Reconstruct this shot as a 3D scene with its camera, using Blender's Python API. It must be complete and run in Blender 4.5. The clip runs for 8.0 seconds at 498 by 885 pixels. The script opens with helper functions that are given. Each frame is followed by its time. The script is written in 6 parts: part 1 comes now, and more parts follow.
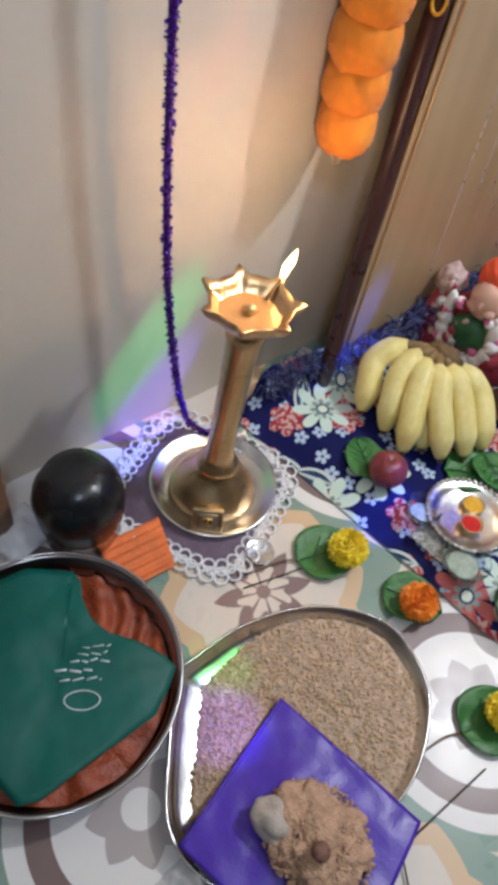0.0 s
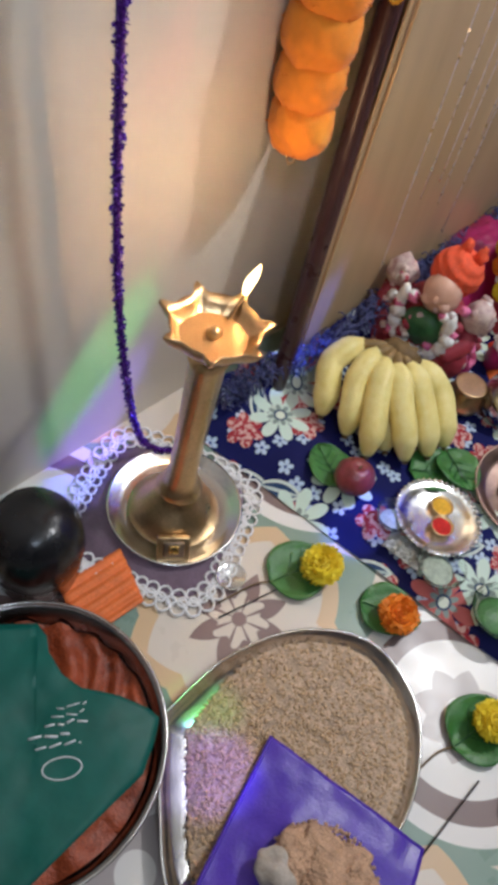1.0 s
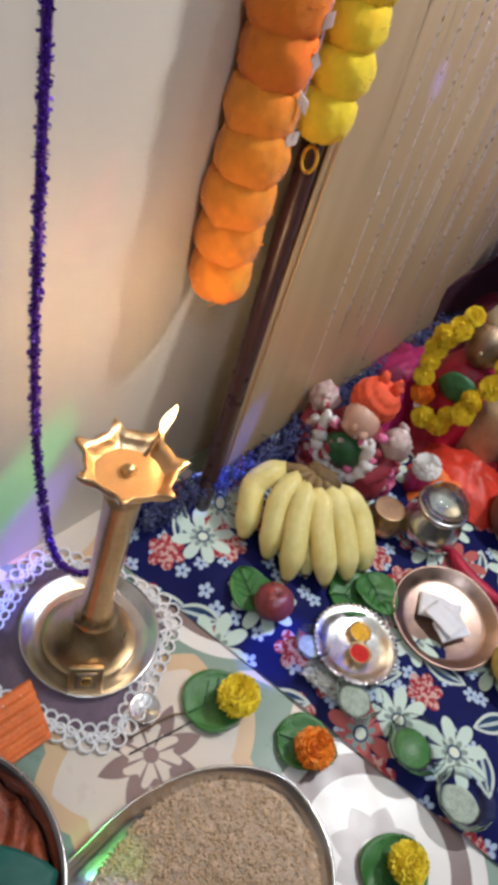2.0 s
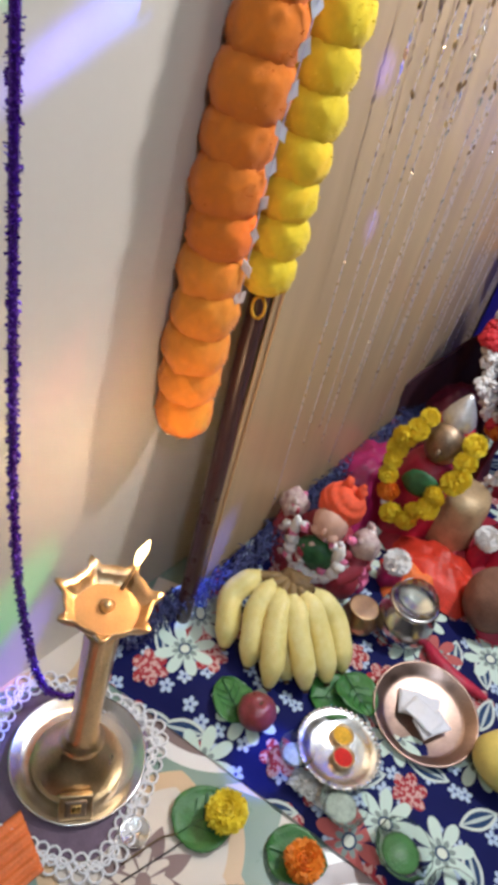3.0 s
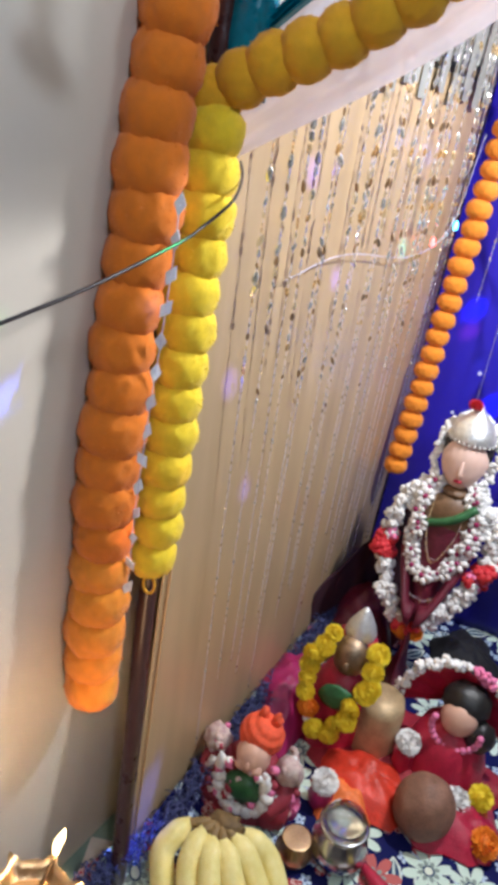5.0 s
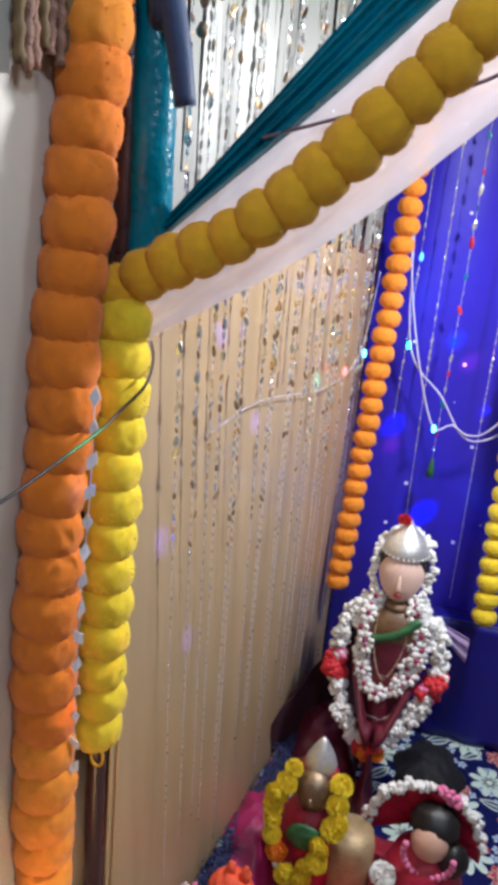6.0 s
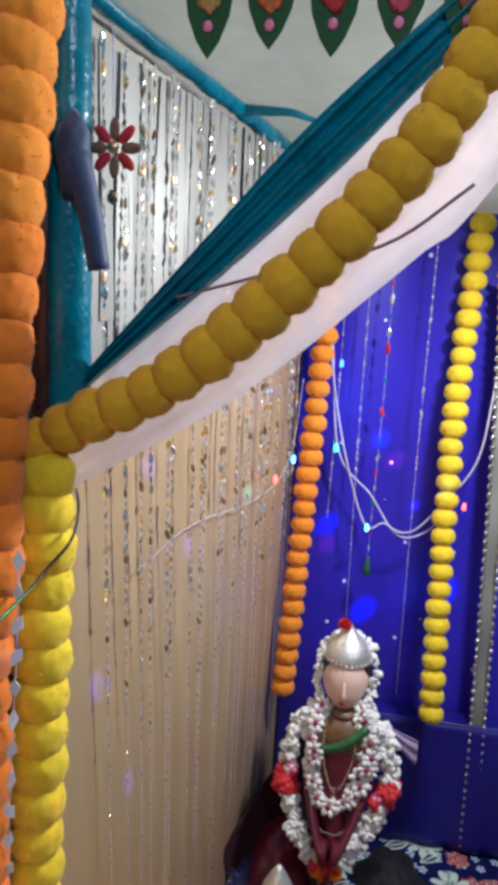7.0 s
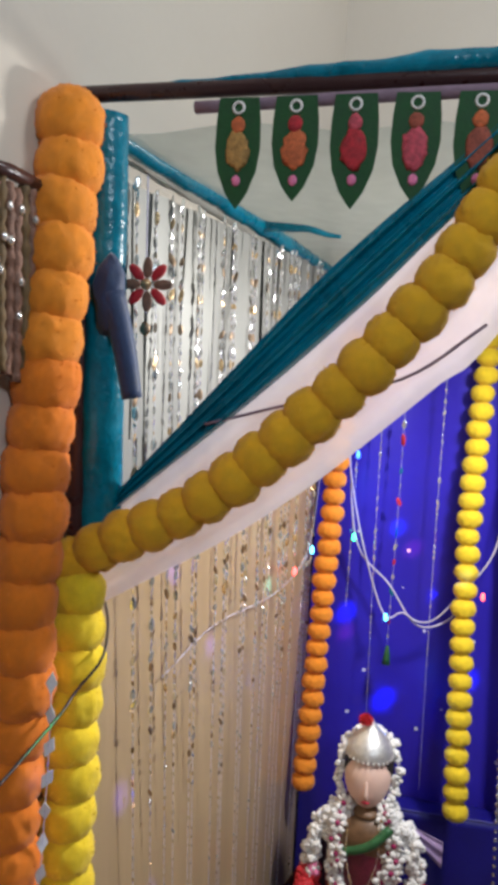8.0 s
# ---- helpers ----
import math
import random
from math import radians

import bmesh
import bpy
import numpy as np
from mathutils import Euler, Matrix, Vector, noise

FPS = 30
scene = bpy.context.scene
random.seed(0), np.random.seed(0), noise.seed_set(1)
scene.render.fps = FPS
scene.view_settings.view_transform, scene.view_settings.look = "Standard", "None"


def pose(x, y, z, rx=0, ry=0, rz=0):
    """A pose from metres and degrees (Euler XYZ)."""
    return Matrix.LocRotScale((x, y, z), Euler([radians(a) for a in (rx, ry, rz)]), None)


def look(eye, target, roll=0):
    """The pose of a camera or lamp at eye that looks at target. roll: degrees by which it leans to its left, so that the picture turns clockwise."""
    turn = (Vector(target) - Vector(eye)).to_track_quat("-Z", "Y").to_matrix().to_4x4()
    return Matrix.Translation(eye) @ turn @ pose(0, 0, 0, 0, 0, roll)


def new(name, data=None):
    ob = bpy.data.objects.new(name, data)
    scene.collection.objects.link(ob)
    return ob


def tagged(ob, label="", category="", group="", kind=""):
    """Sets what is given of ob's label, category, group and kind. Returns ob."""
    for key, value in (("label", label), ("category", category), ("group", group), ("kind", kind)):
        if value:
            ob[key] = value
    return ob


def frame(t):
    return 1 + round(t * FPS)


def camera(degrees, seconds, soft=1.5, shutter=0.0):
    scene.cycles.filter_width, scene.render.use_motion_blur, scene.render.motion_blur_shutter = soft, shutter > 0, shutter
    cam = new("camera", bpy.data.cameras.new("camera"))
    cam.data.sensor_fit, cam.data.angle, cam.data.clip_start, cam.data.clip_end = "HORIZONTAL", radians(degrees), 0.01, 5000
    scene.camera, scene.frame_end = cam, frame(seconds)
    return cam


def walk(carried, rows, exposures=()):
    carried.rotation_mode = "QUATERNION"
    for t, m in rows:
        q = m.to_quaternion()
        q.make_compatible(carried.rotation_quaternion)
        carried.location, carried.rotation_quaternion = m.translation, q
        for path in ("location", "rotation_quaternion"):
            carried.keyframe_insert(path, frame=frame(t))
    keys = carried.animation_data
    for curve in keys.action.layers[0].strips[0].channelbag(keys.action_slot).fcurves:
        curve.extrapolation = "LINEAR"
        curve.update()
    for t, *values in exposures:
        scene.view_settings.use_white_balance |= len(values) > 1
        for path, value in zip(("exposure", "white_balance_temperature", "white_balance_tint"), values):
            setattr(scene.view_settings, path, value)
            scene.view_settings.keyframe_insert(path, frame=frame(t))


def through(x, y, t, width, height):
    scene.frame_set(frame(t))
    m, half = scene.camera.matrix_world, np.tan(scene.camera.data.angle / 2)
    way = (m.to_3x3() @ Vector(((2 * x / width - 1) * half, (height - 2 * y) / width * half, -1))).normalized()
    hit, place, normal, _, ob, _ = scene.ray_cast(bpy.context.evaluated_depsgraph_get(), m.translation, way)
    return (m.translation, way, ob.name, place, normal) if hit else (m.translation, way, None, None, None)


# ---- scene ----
cam = camera(38.0, 8.0, soft=5.0)
PATH = [
    (0, (-0.11, -0.016, 0.894), (-0.806, 0.996, -0.684), 12.2),
    (0.5, (-0.201, -0.007, 0.871), (-0.759, 0.962, -0.788), 15.4),
    (1, (-0.211, 0.018, 0.883), (-0.69, 1.115, -0.719), 17.0),
    (1.5, (-0.21, 0.043, 0.908), (-0.694, 1.24, -0.62), 19.7),
    (1.7, (-0.213, 0.052, 0.915), (-0.689, 1.308, -0.567), 20.9),
    (3, (-0.214, 0.064, 1.027), (-0.777, 1.495, -0.252), 16.2),
    (3.5, (-0.202, 0.055, 1.07), (-0.842, 1.545, -0.101), 13.8),
    (4, (-0.193, 0.042, 1.122), (-0.862, 1.609, 0.074), 13.0),
    (4.2, (-0.187, 0.04, 1.134), (-0.872, 1.625, 0.125), 12.1),
    (5.3, (-0.162, 0.067, 1.244), (-0.748, 1.801, 0.438), 9.0),
    (5.5, (-0.162, 0.061, 1.257), (-0.759, 1.819, 0.512), 7.8),
    (6, (-0.153, 0.066, 1.303), (-0.689, 1.893, 0.69), 5.4),
    (6.5, (-0.149, 0.071, 1.346), (-0.601, 1.958, 0.862), 4.5),
    (7, (-0.148, 0.083, 1.385), (-0.551, 1.999, 0.979), 3.2),
    (7.5, (-0.154, 0.083, 1.419), (-0.545, 2.02, 1.111), 3.3),
    (8, (-0.162, 0.058, 1.457), (-0.612, 1.992, 1.216), 2.8),
]
walk(cam, [(t, look(eye, target, roll)) for t, eye, target, roll in PATH], [(0, -0.2, 5500, 10), (0.5, -0.33, 5550, 10), (1.5, -0.28, 5650, 10), (4, -0.12, 5500, 10), (5.5, -0.25, 5550, 10), (6, -0.42, 5500, 10), (7.5, -0.74, 5500, 10), (8, -0.72, 5850, 10)])

# ---- world and lamps ----
world = bpy.data.worlds.new("world")
world.use_nodes = True
world.node_tree.nodes["Background"].inputs[0].default_value = (0.95, 0.96, 1.0, 1)
world.node_tree.nodes["Background"].inputs[1].default_value = 0.15
scene.world = world


def lamp(name, kind, watts, colour, m, size=0.1, size_y=None):
    data = bpy.data.lights.new(name, kind)
    data.energy, data.color = watts, colour
    if kind == "AREA":
        data.shape, data.size, data.size_y = "RECTANGLE", size, size_y or size
    elif kind != "SUN":
        data.shadow_soft_size = size
    ob = new(name, data)
    ob.matrix_world = m
    return ob


lamp("canopy_lamp", "AREA", 20, (1.0, 0.92, 0.81), look((0.14, 1.30, 1.60), (-0.36, 1.05, 0.55)), 0.10, 0.08)
lamp("ceiling_lamp", "AREA", 16, (0.88, 0.95, 1.0), look((0.46, -0.5, 2.3), (-0.40, 1.5, 1.95)), 0.30, 0.30)


def party_spot(at, target, colour, watts, cone):
    """One beam of the turning party light."""
    data = bpy.data.lights.new("party_light", "SPOT")
    data.energy, data.color, data.spot_size, data.spot_blend, data.shadow_soft_size = watts, colour, radians(cone), 0.7, 0.01
    new("party_light", data).matrix_world = look(at, target)


PARTY, FRONT = (0.05, 1.42, 1.56), (0.55, 0.50, 1.9)
GREEN_BEAM, BLUE_BEAM, VIOLET_BEAM, RED_BEAM = (0.06, 1.0, 0.22), (0.06, 0.12, 1.0), (0.28, 0.16, 1.0), (1.0, 0.05, 0.20)
for origin, target, colour, watts, cone in (
        (PARTY, (-0.649, 0.459, 0.15), GREEN_BEAM, 200, 3.4), (PARTY, (-0.65, 0.441, 0.0), VIOLET_BEAM, 360, 3.6),
        (PARTY, (-0.52, 0.76, 0.06), BLUE_BEAM, 420, 3.4),
        (PARTY, (-0.636, 0.506, 0.854), (0.18, 0.14, 1.0), 240, 1.8), (PARTY, (-0.629, 0.551, 0.878), (0.15, 0.16, 1.0), 260, 1.9), (PARTY, (-0.621, 0.602, 0.903), (0.12, 0.18, 1.0), 240, 1.8),
        (PARTY, (-0.638, 0.492, 0.924), GREEN_BEAM, 230, 1.7), (PARTY, (-0.634, 0.522, 0.944), GREEN_BEAM, 230, 1.7), (PARTY, (-0.628, 0.556, 0.965), GREEN_BEAM, 120, 1.6), (PARTY, (-0.633, 0.566, 0.55), (1.0, 0.22, 0.15), 60, 3.2),
        (PARTY, (-0.60, 0.40, 0.01), BLUE_BEAM, 220, 2.6), (PARTY, (-0.27, 0.616, 0.01), BLUE_BEAM, 260, 3.4),
        (FRONT, (-0.226, 0.22, 0.03), VIOLET_BEAM, 260, 3.2), (FRONT, (-0.275, 0.272, 0.02), (0.2, 1.0, 0.1), 90, 2.4),
        (FRONT, (-0.51, 1.083, 1.12), (0.16, 0.12, 1.0), 450, 1.6), (FRONT, (-0.442, 1.493, 0.98), (0.1, 0.8, 0.9), 650, 1.2),
        (FRONT, (-0.488, 1.217, 0.95), (0.16, 0.12, 1.0), 450, 1.3), (FRONT, (-0.536, 0.93, 0.83), (0.16, 0.12, 1.0), 300, 1.5), (FRONT, (-0.522, 1.01, 0.62), (0.16, 0.12, 1.0), 260, 1.3),
        (FRONT, (-0.30, 1.82, 0.83), BLUE_BEAM, 700, 1.6), (FRONT, (-0.297, 1.82, 0.78), RED_BEAM, 420, 1.3), (FRONT, (-0.181, 1.82, 0.63), BLUE_BEAM, 900, 1.7),
        (FRONT, (-0.078, 1.82, 0.907), BLUE_BEAM, 700, 1.4), (FRONT, (-0.137, 1.82, 1.02), RED_BEAM, 500, 1.4), (FRONT, (-0.176, 1.82, 1.068), (0.05, 0.3, 1.0), 600, 1.3), (FRONT, (0.02, 1.82, 0.71), BLUE_BEAM, 500, 1.6)):
    party_spot(origin, target, colour, watts, cone)
# Unseen fill lamp, added only to brighten the wall above the canopy.
lamp("upper_wall_fill", "AREA", 15, (1.0, 0.97, 0.92), look((0.75, 0.95, 2.55), (-0.55, 1.3, 2.15)), 0.4, 0.1)
lamp("flame_lamp", "POINT", 1.3, (1.0, 0.55, 0.24), pose(-0.455, 0.545, 0.425), 0.012)


# ---- materials ----
class Nodes:
    """A short way to write a node tree."""

    def __init__(self, name):
        self.mat = bpy.data.materials.new(name)
        self.mat.use_nodes = True
        self.tree = self.mat.node_tree
        self.bsdf = self.tree.nodes["Principled BSDF"]
        self.out = self.tree.nodes["Material Output"]

    def node(self, kind, **props):
        n = self.tree.nodes.new(kind)
        for key, value in props.items():
            setattr(n, key, value)
        return n

    def put(self, value, socket):
        if isinstance(value, bpy.types.NodeSocket):
            self.tree.links.new(value, socket)
        else:
            socket.default_value = value

    def math(self, op, a, b=0.0, c=0.0):
        n = self.node("ShaderNodeMath", operation=op)
        for i, v in enumerate((a, b, c)):
            self.put(v, n.inputs[i])
        return n.outputs[0]

    def mix(self, fac, a, b):
        n = self.node("ShaderNodeMix", data_type="RGBA")
        self.put(fac, n.inputs[0])
        self.put(a if isinstance(a, bpy.types.NodeSocket) else (*a, 1), n.inputs[6])
        self.put(b if isinstance(b, bpy.types.NodeSocket) else (*b, 1), n.inputs[7])
        return n.outputs[2]

    def coords(self):
        return self.node("ShaderNodeTexCoord").outputs["Object"]

    def noise(self, scale, detail=3.0, vec=None):
        n = self.node("ShaderNodeTexNoise")
        n.inputs["Scale"].default_value, n.inputs["Detail"].default_value = scale, detail
        self.put(vec or self.coords(), n.inputs["Vector"])
        return n.outputs["Fac"]

    def below(self, a, b):
        return self.math("LESS_THAN", a, b)

    def bump(self, height, strength=0.3, distance=0.002):
        n = self.node("ShaderNodeBump")
        n.inputs["Strength"].default_value, n.inputs["Distance"].default_value = strength, distance
        self.put(height, n.inputs["Height"])
        self.put(n.outputs[0], self.bsdf.inputs["Normal"])


def shade(c, k):
    return tuple(min(1.0, v * k) for v in c)


def plain(name, colour, rough=0.6, metal=0.0, vary=0.25, scale=40.0, bump=0.3, fine=300.0, sheen=0.0, trans=0.0, other=None, distance=0.0015, random_piece=0.0, soft_depth=0.0):
    """A surface with broad patches and fine grain over one base colour."""
    s = Nodes(name)
    broad, grain = s.noise(scale), s.noise(fine, 2.0)
    f = s.math("MULTIPLY_ADD", grain, 0.4, s.math("MULTIPLY", broad, 0.6))
    f = s.math("MULTIPLY_ADD", f, 2.2, -0.6)
    f = s.math("MINIMUM", s.math("MAXIMUM", f, 0.0), 1.0)
    c = s.mix(f, shade(colour, 1 - vary), other or shade(colour, 1 + vary))
    if random_piece:
        info = s.node("ShaderNodeObjectInfo").outputs["Random"]
        c = s.mix(s.math("MULTIPLY", info, random_piece), c, shade(colour, 0.55))
    s.put(c, s.bsdf.inputs["Base Color"])
    r = s.math("MULTIPLY_ADD", broad, 0.25, rough - 0.12)
    s.put(r, s.bsdf.inputs["Roughness"])
    s.bsdf.inputs["Metallic"].default_value = metal
    s.bsdf.inputs["Sheen Weight"].default_value = sheen
    s.bsdf.inputs["Transmission Weight"].default_value = trans
    if soft_depth:
        s.bsdf.inputs["Subsurface Weight"].default_value = 0.5
        s.bsdf.inputs["Subsurface Radius"].default_value = (1.0, 0.6, 0.3)
        s.bsdf.inputs["Subsurface Scale"].default_value = soft_depth
    if bump:
        s.bump(f, bump, distance)
    return s.mat


def sheer(name, colour, clear=0.4, through=0.35):
    """Thin see-through cloth: part clear, part scattering light from both sides."""
    s = Nodes(name)
    weave = s.noise(25.0)
    diffuse, trans, clearness = s.node("ShaderNodeBsdfDiffuse"), s.node("ShaderNodeBsdfTranslucent"), s.node("ShaderNodeBsdfTransparent")
    c = s.mix(weave, shade(colour, 0.85), shade(colour, 1.1))
    s.put(c, diffuse.inputs[0]), s.put(c, trans.inputs[0])
    one, two = s.node("ShaderNodeMixShader"), s.node("ShaderNodeMixShader")
    one.inputs[0].default_value = through
    s.put(diffuse.outputs[0], one.inputs[1]), s.put(trans.outputs[0], one.inputs[2])
    two.inputs[0].default_value = clear
    s.put(one.outputs[0], two.inputs[1]), s.put(clearness.outputs[0], two.inputs[2])
    s.put(two.outputs[0], s.out.inputs[0])
    return s.mat


def glowing(name, colour, strength):
    s = Nodes(name)
    s.bsdf.inputs["Base Color"].default_value = (*colour, 1)
    s.bsdf.inputs["Emission Color"].default_value = (*colour, 1)
    s.bsdf.inputs["Emission Strength"].default_value = strength
    return s.mat


def floor_print():
    """Vinyl printed with stars and ringed flowers on a square lattice."""
    s = Nodes("printed_vinyl")
    sep = s.node("ShaderNodeSeparateXYZ")
    s.put(s.coords(), sep.inputs[0])
    x, y = s.math("ADD", sep.outputs[0], 0.314), s.math("ADD", sep.outputs[1], -0.390)
    step, sn, cs = 0.305, 0.287, 0.958
    u = s.math("DIVIDE", s.math("ADD", s.math("MULTIPLY", x, cs), s.math("MULTIPLY", y, sn)), step)
    v = s.math("DIVIDE", s.math("ADD", s.math("MULTIPLY", y, cs), s.math("MULTIPLY", x, -sn)), step)
    ru, rv = s.math("ROUND", u), s.math("ROUND", v)
    fu, fv = s.math("SUBTRACT", u, ru), s.math("SUBTRACT", v, rv)
    d = s.math("MULTIPLY", s.math("SQRT", s.math("ADD", s.math("MULTIPLY", fu, fu), s.math("MULTIPLY", fv, fv))), step)
    ang = s.math("ARCTAN2", fv, fu)
    odd = s.math("GREATER_THAN", s.math("PINGPONG", s.math("ADD", ru, rv), 1.0), 0.5)
    white, brown, green, peach, grey, beige = (0.78, 0.75, 0.72), (0.17, 0.105, 0.10), (0.20, 0.30, 0.24), (0.66, 0.46, 0.26), (0.42, 0.37, 0.36), (0.70, 0.62, 0.53)
    wave = s.math("ABSOLUTE", s.math("SUBTRACT", s.math("MULTIPLY", s.math("FRACT", s.math("MULTIPLY", ang, 8 / 6.28318)), 2.0), 1.0))
    # the star cells
    star = s.mix(s.below(d, s.math("MULTIPLY_ADD", wave, 0.022, 0.128)), green, peach)
    star = s.mix(s.below(d, s.math("MULTIPLY_ADD", wave, 0.022, 0.103)), star, beige)
    star = s.mix(s.below(d, s.math("MULTIPLY_ADD", wave, 0.034, 0.036)), star, shade(brown, 1.25))
    petals = s.math("SUBTRACT", d, s.math("MULTIPLY", s.math("SINE", s.math("MULTIPLY", ang, 8.0)), 0.006))
    petals = s.math("MULTIPLY", s.below(petals, 0.034), s.math("GREATER_THAN", s.math("ABSOLUTE", s.math("SINE", s.math("MULTIPLY", ang, 4.0))), 0.3))
    star = s.mix(petals, star, beige)
    star = s.mix(s.below(d, 0.010), star, shade(brown, 1.4))
    # the ringed flower cells
    ring = s.mix(s.below(d, 0.165), beige, green)
    ring = s.mix(s.below(d, 0.148), ring, white)
    ring = s.mix(s.below(d, 0.126), ring, brown)
    ring = s.mix(s.below(d, 0.098), ring, white)
    ring = s.mix(s.below(d, s.math("MULTIPLY_ADD", wave, 0.016, 0.046)), ring, grey)
    ring = s.mix(s.below(d, 0.022), ring, white)
    c = s.mix(odd, star, ring)
    wear = s.noise(18.0, 5.0)
    c = s.mix(s.math("MULTIPLY", wear, 0.18), c, (0.45, 0.40, 0.35))
    s.put(c, s.bsdf.inputs["Base Color"])
    s.put(s.math("MULTIPLY_ADD", wear, 0.3, 0.17), s.bsdf.inputs["Roughness"])
    s.bump(s.noise(60.0), 0.15, 0.001)
    return s.mat


def floral_print(name, ground, big=8.0):
    """Cotton printed with large eight-petalled flowers and small sprigs."""
    s = Nodes(name)
    co = s.coords()

    def flower(scale, size, count, ratio):
        cell = s.node("ShaderNodeTexVoronoi", voronoi_dimensions="2D")
        cell.inputs["Scale"].default_value, cell.inputs["Randomness"].default_value = scale, 0.75
        s.put(co, cell.inputs["Vector"])
        off = s.node("ShaderNodeVectorMath", operation="SUBTRACT")
        s.put(co, off.inputs[0]), s.put(cell.outputs["Position"], off.inputs[1])
        sep = s.node("ShaderNodeSeparateXYZ")
        s.put(off.outputs[0], sep.inputs[0])
        turn = s.node("ShaderNodeSeparateColor")
        s.put(cell.outputs["Color"], turn.inputs[0])
        ang = s.math("ADD", s.math("ARCTAN2", sep.outputs[1], sep.outputs[0]), s.math("MULTIPLY", turn.outputs[0], 6.0))
        r = s.math("SQRT", s.math("ADD", s.math("MULTIPLY", sep.outputs[0], sep.outputs[0]), s.math("MULTIPLY", sep.outputs[1], sep.outputs[1])))
        lobe = s.math("POWER", s.math("ABSOLUTE", s.math("COSINE", s.math("MULTIPLY", ang, count / 2))), 0.6)
        edge = s.math("MULTIPLY", s.math("MULTIPLY_ADD", lobe, 1 - ratio, ratio), size)
        return r, edge, turn.outputs[1], turn.outputs[2]

    def leaf(scale, length, shift):
        """Pointed leaves drawn in outline with a midrib."""
        moved = s.node("ShaderNodeVectorMath", operation="ADD")
        s.put(co, moved.inputs[0])
        moved.inputs[1].default_value = (shift, shift * 0.7, 0)
        cell = s.node("ShaderNodeTexVoronoi", voronoi_dimensions="2D")
        cell.inputs["Scale"].default_value, cell.inputs["Randomness"].default_value = scale, 0.8
        s.put(moved.outputs[0], cell.inputs["Vector"])
        off = s.node("ShaderNodeVectorMath", operation="SUBTRACT")
        s.put(moved.outputs[0], off.inputs[0]), s.put(cell.outputs["Position"], off.inputs[1])
        sep, turn = s.node("ShaderNodeSeparateXYZ"), s.node("ShaderNodeSeparateColor")
        s.put(off.outputs[0], sep.inputs[0]), s.put(cell.outputs["Color"], turn.inputs[0])
        a = s.math("MULTIPLY", turn.outputs[0], 6.283)
        sn, cs = s.math("SINE", a), s.math("COSINE", a)
        along_it = s.math("DIVIDE", s.math("ADD", s.math("MULTIPLY", sep.outputs[0], cs), s.math("MULTIPLY", sep.outputs[1], sn)), length)
        across = s.math("ABSOLUTE", s.math("DIVIDE", s.math("SUBTRACT", s.math("MULTIPLY", sep.outputs[1], cs), s.math("MULTIPLY", sep.outputs[0], sn)), length))
        rim = s.math("MULTIPLY", s.math("SUBTRACT", 1.0, s.math("MULTIPLY", along_it, along_it)), 0.42)
        return across, rim, turn.outputs[1]

    weave = s.noise(9.0)
    c = s.mix(weave, shade(ground, 0.6), shade(ground, 1.5))
    r, edge, pick, other = flower(big * 3.6, 0.012, 5, 0.25)
    c = s.mix(s.math("MULTIPLY", s.below(r, edge), s.math("GREATER_THAN", pick, 0.42)), c, (0.46, 0.56, 0.70))
    c = s.mix(s.math("MULTIPLY", s.below(r, 0.0025), s.math("GREATER_THAN", pick, 0.42)), c, (0.02, 0.03, 0.2))
    r, edge, pick, other = flower(big * 1.7, 0.030, 6, 0.55)
    on = s.math("GREATER_THAN", pick, 0.60)
    blotch = s.math("GREATER_THAN", s.noise(170.0, 1.0), 0.52)
    c = s.mix(s.math("MULTIPLY", s.below(r, edge), on), c, s.mix(blotch, (0.34, 0.03, 0.04), (0.60, 0.38, 0.34)))
    across, rim, pick = leaf(big * 1.5, 0.036, 0.31)
    on = s.math("GREATER_THAN", pick, 0.35)
    c = s.mix(s.math("MULTIPLY", s.below(across, rim), on), c, (0.62, 0.68, 0.62))
    c = s.mix(s.math("MULTIPLY", s.below(across, s.math("SUBTRACT", rim, 0.13)), on), c, (0.02, 0.05, 0.13))
    c = s.mix(s.math("MULTIPLY", s.below(across, s.math("MULTIPLY", rim, 0.18)), on), c, (0.50, 0.58, 0.55))
    r, edge, pick, other = flower(big, 0.050, 8, 0.22)
    tint = s.mix(s.math("GREATER_THAN", pick, 0.80), (0.60, 0.72, 0.63), (0.46, 0.12, 0.11))
    shown = s.math("GREATER_THAN", other, 0.22)
    c = s.mix(s.math("MULTIPLY", s.below(r, edge), shown), c, tint)
    c = s.mix(s.math("MULTIPLY", s.below(r, s.math("MULTIPLY", edge, 0.42)), shown), c, shade((0.45, 0.55, 0.50), 0.55))
    c = s.mix(s.math("MULTIPLY", s.below(r, 0.0105), shown), c, (0.02, 0.05, 0.12))
    c = s.mix(s.math("MULTIPLY", s.below(r, 0.0075), shown), c, (0.7, 0.74, 0.62))
    s.put(c, s.bsdf.inputs["Base Color"])
    s.bsdf.inputs["Roughness"].default_value = 0.75
    s.bsdf.inputs["Specular IOR Level"].default_value = 0.2
    s.bump(s.noise(500.0, 1.0), 0.25, 0.0006)
    return s.mat


